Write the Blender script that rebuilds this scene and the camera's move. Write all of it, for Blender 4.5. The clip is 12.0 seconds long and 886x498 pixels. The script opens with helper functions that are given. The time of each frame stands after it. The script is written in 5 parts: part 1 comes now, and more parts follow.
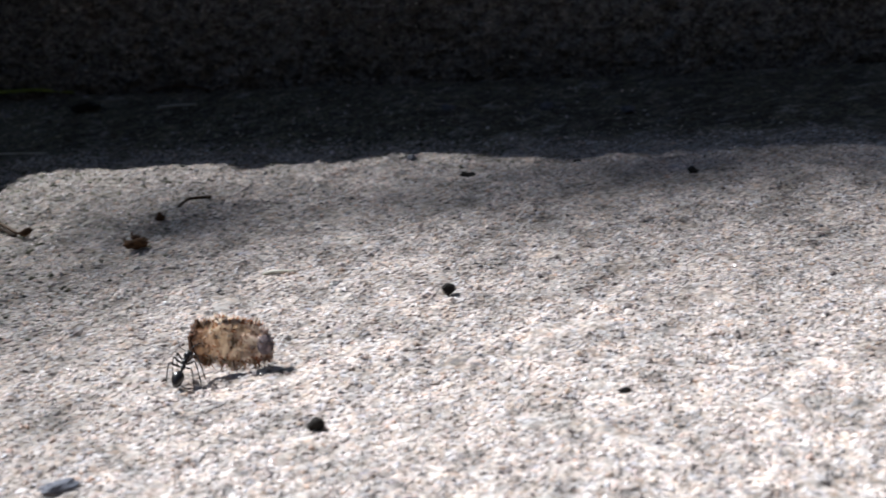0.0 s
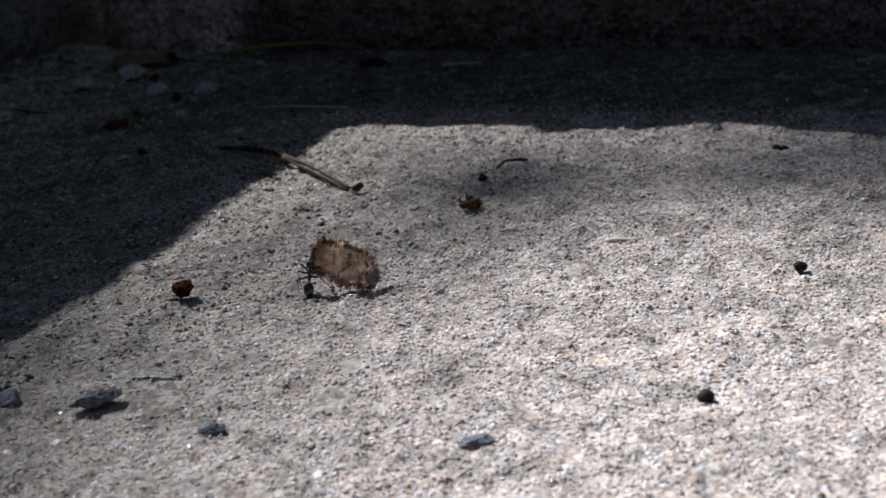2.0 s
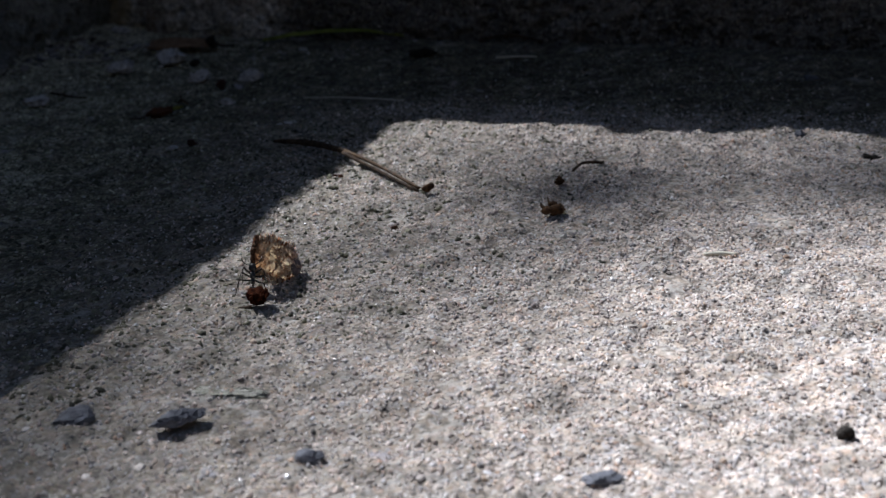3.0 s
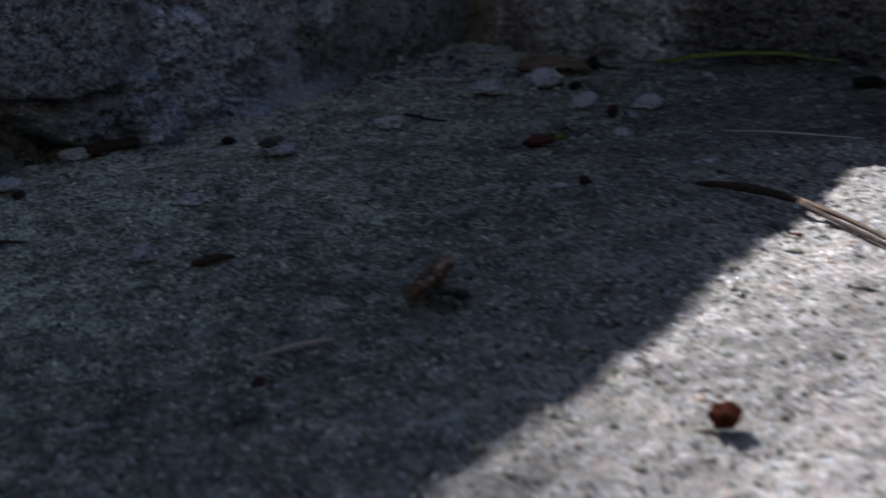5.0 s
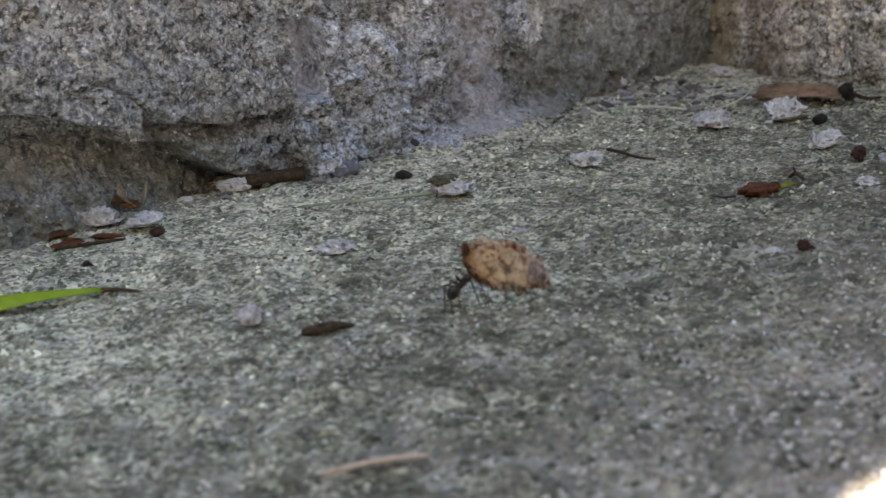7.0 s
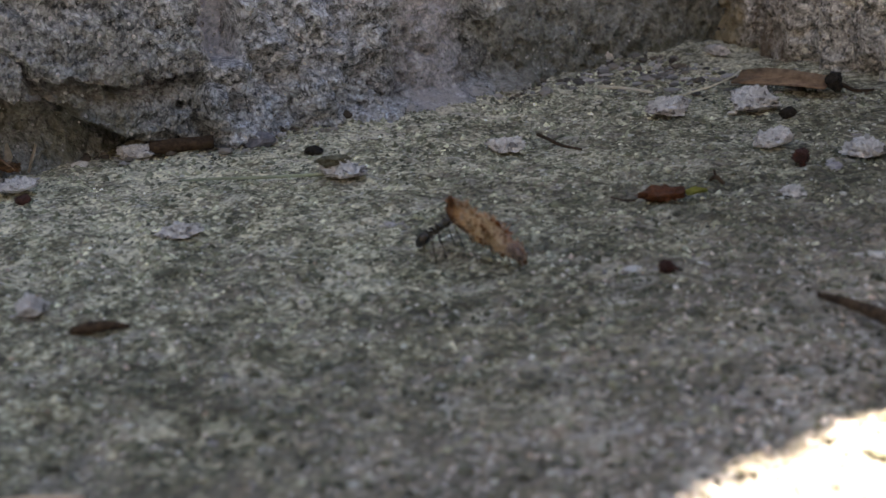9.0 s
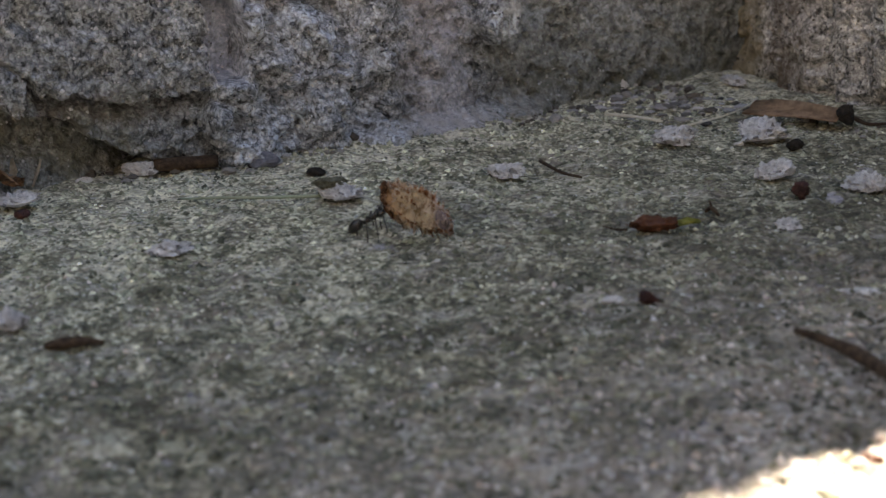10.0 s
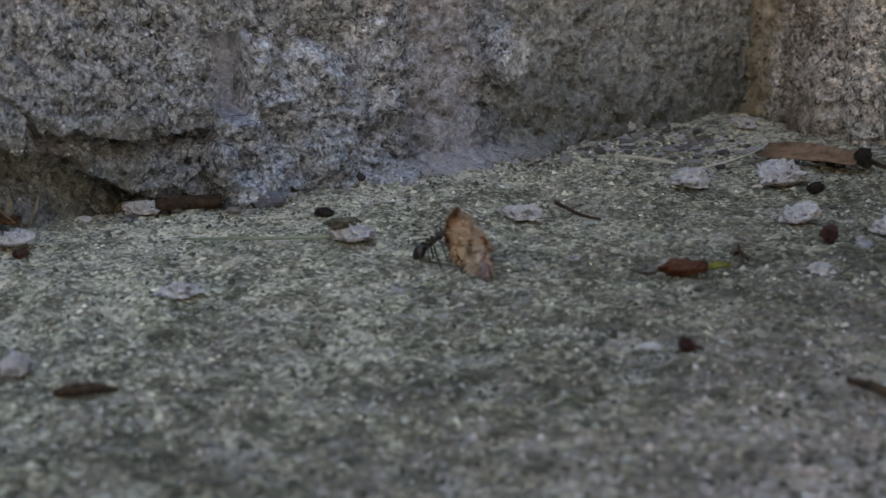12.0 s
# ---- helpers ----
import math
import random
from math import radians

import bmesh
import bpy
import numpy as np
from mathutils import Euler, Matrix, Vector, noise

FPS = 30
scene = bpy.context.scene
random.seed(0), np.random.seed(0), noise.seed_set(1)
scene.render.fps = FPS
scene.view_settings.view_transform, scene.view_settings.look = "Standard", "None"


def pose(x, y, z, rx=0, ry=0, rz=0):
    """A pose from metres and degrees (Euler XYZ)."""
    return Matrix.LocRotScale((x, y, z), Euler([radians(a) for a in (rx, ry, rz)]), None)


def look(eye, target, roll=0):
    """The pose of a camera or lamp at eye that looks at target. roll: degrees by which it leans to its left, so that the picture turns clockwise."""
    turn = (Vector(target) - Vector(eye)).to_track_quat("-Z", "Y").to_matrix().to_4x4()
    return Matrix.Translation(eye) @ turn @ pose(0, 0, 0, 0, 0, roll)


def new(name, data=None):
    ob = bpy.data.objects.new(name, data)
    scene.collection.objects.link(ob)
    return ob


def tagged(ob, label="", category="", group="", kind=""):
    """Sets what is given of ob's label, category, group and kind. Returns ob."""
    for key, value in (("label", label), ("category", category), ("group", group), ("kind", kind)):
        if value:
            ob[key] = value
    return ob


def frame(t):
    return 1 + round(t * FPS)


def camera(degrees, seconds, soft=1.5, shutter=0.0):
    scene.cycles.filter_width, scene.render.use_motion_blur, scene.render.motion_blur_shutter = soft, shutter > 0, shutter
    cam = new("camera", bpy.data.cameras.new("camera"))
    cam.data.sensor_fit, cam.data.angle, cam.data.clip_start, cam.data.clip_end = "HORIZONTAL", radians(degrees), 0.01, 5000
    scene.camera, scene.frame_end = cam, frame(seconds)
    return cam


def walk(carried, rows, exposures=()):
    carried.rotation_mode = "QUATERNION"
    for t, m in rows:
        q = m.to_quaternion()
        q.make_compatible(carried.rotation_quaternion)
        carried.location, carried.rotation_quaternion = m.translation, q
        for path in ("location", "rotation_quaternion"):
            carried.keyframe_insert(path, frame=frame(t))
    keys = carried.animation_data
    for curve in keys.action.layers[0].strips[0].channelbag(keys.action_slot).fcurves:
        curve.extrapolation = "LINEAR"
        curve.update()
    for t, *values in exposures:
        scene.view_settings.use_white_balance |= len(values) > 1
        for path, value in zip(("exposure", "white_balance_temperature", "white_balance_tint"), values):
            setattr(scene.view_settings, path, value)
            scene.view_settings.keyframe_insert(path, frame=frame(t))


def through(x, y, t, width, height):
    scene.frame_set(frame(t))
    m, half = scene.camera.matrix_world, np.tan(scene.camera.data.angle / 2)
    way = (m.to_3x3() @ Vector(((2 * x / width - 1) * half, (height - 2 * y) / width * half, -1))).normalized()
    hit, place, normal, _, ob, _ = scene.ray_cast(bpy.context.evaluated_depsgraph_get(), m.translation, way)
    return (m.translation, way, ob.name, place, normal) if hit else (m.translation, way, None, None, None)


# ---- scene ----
# A slab at the foot of two concrete steps that meet in a corner; an ant drags an insect's wing over it.
cam = camera(37.5, 12.0, soft=1.35, shutter=0.35)
cam.data.dof.use_dof = True
cam.data.dof.focus_distance = 0.2
cam.data.dof.aperture_fstop = 44

PATH = [
    (0, (-0.01418, -0.11900, 0.07002), (0.06094, 0.00096, 0.02035), -4.48),
    (0.5, (-0.02148, -0.11793, 0.07183), (0.04634, 0.00588, 0.02111), -4.90),
    (1, (-0.02842, -0.11629, 0.07345), (0.03391, 0.01002, 0.02187), -5.19),
    (1.5, (-0.03554, -0.11430, 0.07511), (0.02338, 0.01339, 0.02292), -5.02),
    (2, (-0.04163, -0.10869, 0.07752), (0.01647, 0.01855, 0.02336), -4.29),
    (2.5, (-0.04680, -0.09982, 0.07792), (0.01170, 0.02683, 0.02282), -3.55),
    (2.7, (-0.04842, -0.09468, 0.07756), (0.01026, 0.03172, 0.02206), -3.06),
    (2.9, (-0.04969, -0.09123, 0.07729), (0.00929, 0.03492, 0.02154), -2.75),
    (3.1, (-0.04978, -0.08841, 0.07646), (0.00957, 0.03756, 0.02070), -2.53),
    (3.3, (-0.04900, -0.08577, 0.07516), (0.01053, 0.04021, 0.01960), -2.39),
    (3.5, (-0.04765, -0.08285, 0.07347), (0.01160, 0.04343, 0.01831), -2.33),
    (3.7, (-0.04606, -0.07921, 0.07148), (0.01216, 0.04781, 0.01692), -2.36),
    (3.9, (-0.04453, -0.07438, 0.06927), (0.01164, 0.05388, 0.01548), -2.47),
    (4.1, (-0.04337, -0.06793, 0.06693), (0.00940, 0.06215, 0.01407), -2.68),
    (4.3, (-0.04290, -0.05940, 0.06454), (0.00478, 0.07306, 0.01276), -2.99),
    (4.5, (-0.04395, -0.05211, 0.06295), (0.00022, 0.08184, 0.01190), -2.67),
    (4.9, (-0.04304, -0.03070, 0.05754), (-0.01356, 0.10818, 0.00913), -3.92),
    (5, (-0.04618, -0.02397, 0.05661), (-0.01885, 0.11546, 0.00852), -3.78),
    (5.3, (-0.04633, -0.01174, 0.05697), (-0.03103, 0.12940, 0.00856), -4.57),
    (5.5, (-0.04941, -0.00669, 0.05621), (-0.03676, 0.13496, 0.00850), -4.27),
    (6, (-0.04226, -0.00137, 0.05413), (-0.03867, 0.14132, 0.00800), -5.39),
    (6.5, (-0.03438, 0.00225, 0.05361), (-0.03542, 0.14512, 0.00795), -5.48),
    (7, (-0.02642, 0.00813, 0.05197), (-0.03090, 0.15126, 0.00730), -5.16),
    (7.2, (-0.02389, 0.01112, 0.05121), (-0.02908, 0.15432, 0.00688), -4.94),
    (7.4, (-0.02095, 0.01397, 0.05060), (-0.02716, 0.15711, 0.00618), -4.77),
    (7.6, (-0.01735, 0.01657, 0.05022), (-0.02509, 0.15939, 0.00504), -4.68),
    (7.8, (-0.01328, 0.01892, 0.05002), (-0.02294, 0.16124, 0.00366), -4.64),
    (8, (-0.00896, 0.02103, 0.04994), (-0.02076, 0.16275, 0.00224), -4.62),
    (8.2, (-0.00459, 0.02292, 0.04994), (-0.01863, 0.16401, 0.00097), -4.59),
    (8.4, (-0.00037, 0.02461, 0.04996), (-0.01664, 0.16512, 0.00004), -4.52),
    (8.6, (0.00347, 0.02609, 0.04993), (-0.01485, 0.16621, -0.00036), -4.37),
    (8.8, (0.00673, 0.02739, 0.04982), (-0.01338, 0.16742, -0.00004), -4.12),
    (9, (0.00964, 0.02859, 0.04964), (-0.01210, 0.16871, 0.00070), -3.81),
    (9.5, (0.01845, 0.03019, 0.05027), (-0.01002, 0.16950, 0.00249), -4.15),
    (10, (0.01692, 0.03051, 0.04910), (-0.01037, 0.17064, 0.00307), -3.03),
    (10.5, (0.01533, 0.03195, 0.04765), (-0.01136, 0.17278, 0.00343), -2.79),
    (11, (0.01373, 0.03330, 0.04623), (-0.01231, 0.17480, 0.00381), -2.55),
    (11.5, (0.01202, 0.03474, 0.04478), (-0.01329, 0.17690, 0.00418), -2.35),
    (12, (0.00966, 0.03518, 0.04742), (-0.01422, 0.17738, 0.00608), -2.25),
]
EXPOSURES = [
    (0.0, 0.62, 5850, 10), (1.0, 0.45, 5850, 10), (2.7, 0.4, 5800, 10), (4.3, 1.2, 5900, 12), (4.9, 1.35, 5550, 12), (5.2, 2.0, 6000, 13),
    (5.45, 3.15, 7200, 10), (6.0, 4.25, 7700, 11), (7.2, 4.3, 7700, 11), (8.8, 3.88, 7900, 13), (10.5, 3.85, 7900, 13), (11.5, 3.75, 7800, 13), (12.0, 3.93, 7500, 11)]
walk(cam, [(t, look(eye, target, roll)) for t, eye, target, roll in PATH], EXPOSURES)

# ---- light ----
SUN_FROM = Vector((-0.303, 0.953, 0)).normalized()
SUN_HEIGHT = radians(48)
to_sun = Vector((SUN_FROM.x * math.cos(SUN_HEIGHT), SUN_FROM.y * math.cos(SUN_HEIGHT), math.sin(SUN_HEIGHT)))
sun = new("sun", bpy.data.lights.new("sun", "SUN"))
sun.data.energy, sun.data.angle, sun.data.color = 5.0, radians(0.6), (1.0, 0.96, 0.91)
sun.matrix_world = look(to_sun * 3, (0, 0, 0))
world = bpy.data.worlds.new("sky")
scene.world = world
world.use_nodes = True
wn = world.node_tree
sky = wn.nodes.new("ShaderNodeTexSky")
sky.sky_type, sky.sun_disc = "NISHITA", False
sky.sun_elevation, sky.sun_rotation = SUN_HEIGHT, math.atan2(SUN_FROM.x, SUN_FROM.y)
wn.links.new(sky.outputs[0], wn.nodes["Background"].inputs[0])
wn.nodes["Background"].inputs[1].default_value = 0.034


# ---- materials ----
class Nodes:
    """A short way to write a node material."""

    def __init__(self, name):
        self.mat = bpy.data.materials.new(name)
        self.mat.use_nodes = True
        self.tree = self.mat.node_tree
        self.bsdf = self.tree.nodes["Principled BSDF"]
        self.place = self.add("ShaderNodeTexCoord").outputs["Object"]

    def add(self, kind, **settings):
        node = self.tree.nodes.new(kind)
        for key, value in settings.items():
            if key == "operation":
                node.operation = value
            elif key == "blend_type":
                node.blend_type = value
        return node

    def put(self, socket, value):
        if isinstance(value, bpy.types.NodeSocket):
            self.tree.links.new(value, socket)
        elif isinstance(value, (tuple, list)) and len(value) == 3 and socket.type == "RGBA":
            socket.default_value = (*value, 1)
        else:
            socket.default_value = value

    def noise(self, size, detail=3.0, rough=0.55, stretch=None, offset=None):
        """Noise whose blotches are about size metres across, 0 to 1 round 0.5."""
        place = self.place
        if stretch or offset:
            m = self.add("ShaderNodeMapping")
            self.put(m.inputs[0], place)
            m.inputs["Scale"].default_value = stretch or (1, 1, 1)
            m.inputs["Location"].default_value = offset or (0, 0, 0)
            place = m.outputs[0]
        n = self.add("ShaderNodeTexNoise")
        self.put(n.inputs["Vector"], place)
        n.inputs["Scale"].default_value, n.inputs["Detail"].default_value, n.inputs["Roughness"].default_value = 1 / size, detail, rough
        return n.outputs[0]

    def cells(self, size, warp=0.0):
        """A random grey for each cell about size metres across, and the distance from its middle; warp bends the cells."""
        v = self.add("ShaderNodeTexVoronoi")
        place = self.place
        if warp:
            n = self.add("ShaderNodeTexNoise")
            self.put(n.inputs["Vector"], self.place)
            n.inputs["Scale"].default_value, n.inputs["Detail"].default_value = 0.7 / size, 3
            bend = self.add("ShaderNodeVectorMath", operation="SCALE")
            self.put(bend.inputs[0], n.outputs["Color"])
            bend.inputs["Scale"].default_value = warp * size
            total = self.add("ShaderNodeVectorMath", operation="ADD")
            self.put(total.inputs[0], self.place), self.put(total.inputs[1], bend.outputs[0])
            place = total.outputs[0]
        self.put(v.inputs["Vector"], place)
        v.inputs["Scale"].default_value = 1 / size
        s = self.add("ShaderNodeSeparateColor")
        self.put(s.inputs[0], v.outputs["Color"])
        return s.outputs[0], v.outputs["Distance"]

    def ramp(self, value, stops):
        r = self.add("ShaderNodeValToRGB")
        while len(r.color_ramp.elements) < len(stops):
            r.color_ramp.elements.new(0.5)
        for e, (at, c) in zip(r.color_ramp.elements, stops):
            e.position, e.color = at, (*(c if isinstance(c, tuple) else (c, c, c)), 1)
        self.put(r.inputs[0], value)
        return r.outputs[0]

    def mix(self, fac, a, b, blend="MIX"):
        m = self.tree.nodes.new("ShaderNodeMix")
        m.data_type, m.blend_type = "RGBA", blend
        for socket, value in ((m.inputs[0], fac), (m.inputs[6], a), (m.inputs[7], b)):
            self.put(socket, value)
        return m.outputs[2]

    def math(self, op, a, b=0.0, clamp=False):
        m = self.add("ShaderNodeMath", operation=op)
        m.use_clamp = clamp
        self.put(m.inputs[0], a), self.put(m.inputs[1], b)
        return m.outputs[0]

    def axis(self, n):
        s = self.add("ShaderNodeSeparateXYZ")
        self.put(s.inputs[0], self.place)
        return s.outputs[n]

    def rnd(self):
        return self.add("ShaderNodeObjectInfo").outputs["Random"]

    def island(self):
        return self.add("ShaderNodeNewGeometry").outputs["Random Per Island"]

    def done(self, color, rough=0.9, bump=None, depth=0.0003, spec=0.3, **more):
        b = self.bsdf
        self.put(b.inputs["Base Color"], color)
        self.put(b.inputs["Roughness"], rough)
        b.inputs["Specular IOR Level"].default_value = spec
        if bump is not None:
            n = self.add("ShaderNodeBump")
            n.inputs["Distance"].default_value = depth
            n.inputs["Strength"].default_value = 1.0
            self.put(n.inputs["Height"], bump)
            self.put(b.inputs["Normal"], n.outputs[0])
        for key, value in more.items():
            self.put(b.inputs[key.replace("_", " ").title()], value)
        return self.mat


def slab_material():
    m = Nodes("sandy_concrete")
    grey, dist = m.cells(0.00062)
    tone = m.math("ADD", m.math("MULTIPLY", grey, 0.8), m.math("MULTIPLY", m.noise(0.0028, 4, 0.6), 0.34))
    grains = m.ramp(tone, [(0.08, (0.07, 0.065, 0.06)), (0.22, (0.22, 0.205, 0.185)), (0.38, (0.39, 0.355, 0.315)), (0.5, (0.54, 0.48, 0.41)), (0.58, (0.52, 0.40, 0.31)),
                           (0.64, (0.68, 0.63, 0.57)), (0.8, (0.82, 0.77, 0.71)), (0.98, (0.94, 0.92, 0.89))])
    paste = m.ramp(m.noise(0.0013, 5, 0.7), [(0.40, (0.20, 0.185, 0.17)), (0.48, (0.40, 0.365, 0.33)), (0.56, (0.58, 0.535, 0.49)), (0.64, (0.74, 0.70, 0.66))])
    color = m.mix(0.55, paste, grains)
    # each grain leans to a colour of its own: ochre, rose, blue-grey
    lean_to = m.ramp(m.cells(0.0010)[0], [(0.0, (0.92, 0.96, 1.02)), (0.25, (0.98, 0.99, 1.0)), (0.5, (0.99, 0.99, 0.97)), (0.75, (1.04, 0.99, 0.92)), (1.0, (1.04, 0.97, 0.96))])
    color = m.mix(1.0, color, lean_to, "MULTIPLY")
    blotch = m.ramp(m.noise(0.009, 5, 0.68), [(0.32, (0.50, 0.485, 0.47)), (0.5, (0.95, 0.92, 0.92)), (0.68, (1.28, 1.22, 1.20))])
    color = m.mix(1.0, color, blotch, "MULTIPLY")
    rosy = m.ramp(m.noise(0.004, 3, 0.6, None, (8, 3, 1)), [(0.54, 0.0), (0.68, 0.8)])
    color = m.mix(rosy, color, m.mix(1.0, color, (1.06, 0.96, 0.89), "MULTIPLY"))
    pits = m.ramp(m.noise(0.0011, 4, 0.66, None, (4, 6, 2)), [(0.36, 0.4), (0.43, 0.8), (0.5, 1.0)])
    color = m.mix(1.0, color, pits, "MULTIPLY")
    blue = m.ramp(m.noise(0.0026, 3, 0.6, None, (1, 8, 5)), [(0.60, 0.0), (0.68, 0.7)])
    color = m.mix(blue, color, m.mix(1.0, color, (0.74, 0.80, 0.98), "MULTIPLY"))
    # algae and old lime crust, greener and paler towards the foot of the long step
    along = m.math("ADD", m.math("MULTIPLY", m.axis(0), -0.72), m.math("MULTIPLY", m.axis(1), 0.69))
    drift = m.math("ADD", along, m.math("MULTIPLY", m.math("SUBTRACT", m.noise(0.035, 4, 0.6, None, (3, 1, 0)), 0.5), 0.06))
    near = m.math("MULTIPLY", m.math("ADD", drift, 0.012), 8.5, True)
    near = m.math("MULTIPLY", near, m.ramp(m.noise(0.008, 5, 0.7, None, (1, 5, 0)), [(0.3, 0.55), (0.55, 0.95)]))
    fleck = m.cells(0.0006, 1.2)[0]
    crust = m.math("ADD", m.math("MULTIPLY", m.math("SUBTRACT", m.noise(0.0015, 5, 0.7, None, (6, 1, 2)), 0.5), 1.5), m.math("MULTIPLY", m.math("SUBTRACT", fleck, 0.5), 0.8))
    crust = m.math("ADD", crust, m.math("MULTIPLY", m.math("SUBTRACT", m.noise(0.016, 5, 0.65, None, (2, 9, 4)), 0.5), 1.6))
    crust = m.math("ADD", crust, m.math("MULTIPLY", m.math("SUBTRACT", m.noise(0.0048, 4, 0.6, None, (9, 2, 6)), 0.5), 1.7))
    lean = m.math("MULTIPLY", m.math("MULTIPLY", m.math("SUBTRACT", drift, 0.110), 8.0, True), 0.70)
    crust = m.math("ADD", m.math("ADD", crust, lean), 0.34)
    film = m.ramp(crust, [(0.0, (0.052, 0.052, 0.038)), (0.22, (0.105, 0.103, 0.078)), (0.42, (0.17, 0.167, 0.128)), (0.60, (0.27, 0.268, 0.215)), (0.78, (0.43, 0.43, 0.37)), (1.0, (0.64, 0.635, 0.575))])
    film = m.mix(1.0, film, m.ramp(m.noise(0.0009, 4, 0.68), [(0.38, 0.62), (0.5, 1.0), (0.62, 1.35)]), "MULTIPLY")
    brown = m.math("MULTIPLY", m.math("SUBTRACT", 0.125, drift), 18.0, True)
    film = m.mix(brown, m.mix(1.0, film, (1.08, 1.05, 0.90), "MULTIPLY"), m.mix(1.0, film, (1.14, 1.03, 0.82), "MULTIPLY"))
    # the film gets darker away from the foot of the step
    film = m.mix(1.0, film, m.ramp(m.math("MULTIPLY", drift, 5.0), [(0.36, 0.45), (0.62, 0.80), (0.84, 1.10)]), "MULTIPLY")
    rose = m.ramp(m.noise(0.007, 5, 0.7, (1, 1.5, 1), (11, 4, 3)), [(0.56, 0.0), (0.66, 0.5)])
    film = m.mix(m.math("MULTIPLY", rose, brown), film, (0.30, 0.25, 0.22))
    # algae film also along the short step, darkening its shaded strip in colour
    by_short = m.math("ADD", m.math("MULTIPLY", m.math("SUBTRACT", m.axis(0), 0.012), -0.669), m.math("MULTIPLY", m.math("SUBTRACT", m.axis(1), 0.284), -0.743))
    by_short = m.math("MULTIPLY", m.math("SUBTRACT", 0.072, m.math("ADD", by_short, m.math("MULTIPLY", m.math("SUBTRACT", m.noise(0.02, 4, 0.6, None, (5, 3, 0)), 0.5), 0.03))), 40.0, True)
    near = m.math("MAXIMUM", near, m.math("MULTIPLY", by_short, 0.9))
    film = m.mix(1.0, film, m.ramp(by_short, [(0.0, 1.0), (1.0, 0.92)]), "MULTIPLY")
    color = m.mix(near, color, film)
    lime = m.ramp(m.noise(0.0085, 6, 0.72, (1, 1.7, 1), (7, 2, 0)), [(0.545, 0.0), (0.64, 0.6)])
    color = m.mix(m.math("MULTIPLY", lime, m.ramp(m.noise(0.0009, 4, 0.7), [(0.4, 0.3), (0.55, 1.0)])), color, (0.56, 0.53, 0.49))
    lilac = m.ramp(m.noise(0.006, 5, 0.7, (1, 1.4, 1), (1, 12, 3)), [(0.63, 0.0), (0.69, 0.55)])
    color = m.mix(lilac, color, (0.44, 0.43, 0.52))
    # beyond the slab, unseen ground, added as dark soil to curb bounced light
    far = m.add("ShaderNodeVectorMath", operation="DISTANCE")
    m.put(far.inputs[0], m.place)
    far.inputs[1].default_value = (0.05, 0.12, 0.0)
    soil = m.math("MULTIPLY", m.math("SUBTRACT", far.outputs["Value"], 0.36), 20.0, True)
    color = m.mix(soil, color, m.ramp(m.noise(0.05, 5, 0.7), [(0.35, (0.030, 0.026, 0.020)), (0.65, (0.075, 0.062, 0.045))]))
    bump = m.math("ADD", m.math("MULTIPLY", m.noise(0.0009, 5, 0.65), 1.0), m.math("MULTIPLY", dist, -0.7))
    return m.done(color, m.ramp(m.noise(0.0007, 2), [(0.3, 0.95), (0.7, 0.6)]), bump, 0.00013, 0.35)


def between(m, value, lo, hi, soft, wobble):
    """1 where value lies between lo and hi, with a ragged border."""
    value = m.math("ADD", value, m.math("MULTIPLY", m.math("SUBTRACT", wobble, 0.5), soft * 2))
    a = m.math("MULTIPLY", m.math("SUBTRACT", value, lo), 1 / soft, True)
    b = m.math("MULTIPLY", m.math("SUBTRACT", hi, value), 1 / soft, True)
    return m.math("MULTIPLY", a, b)


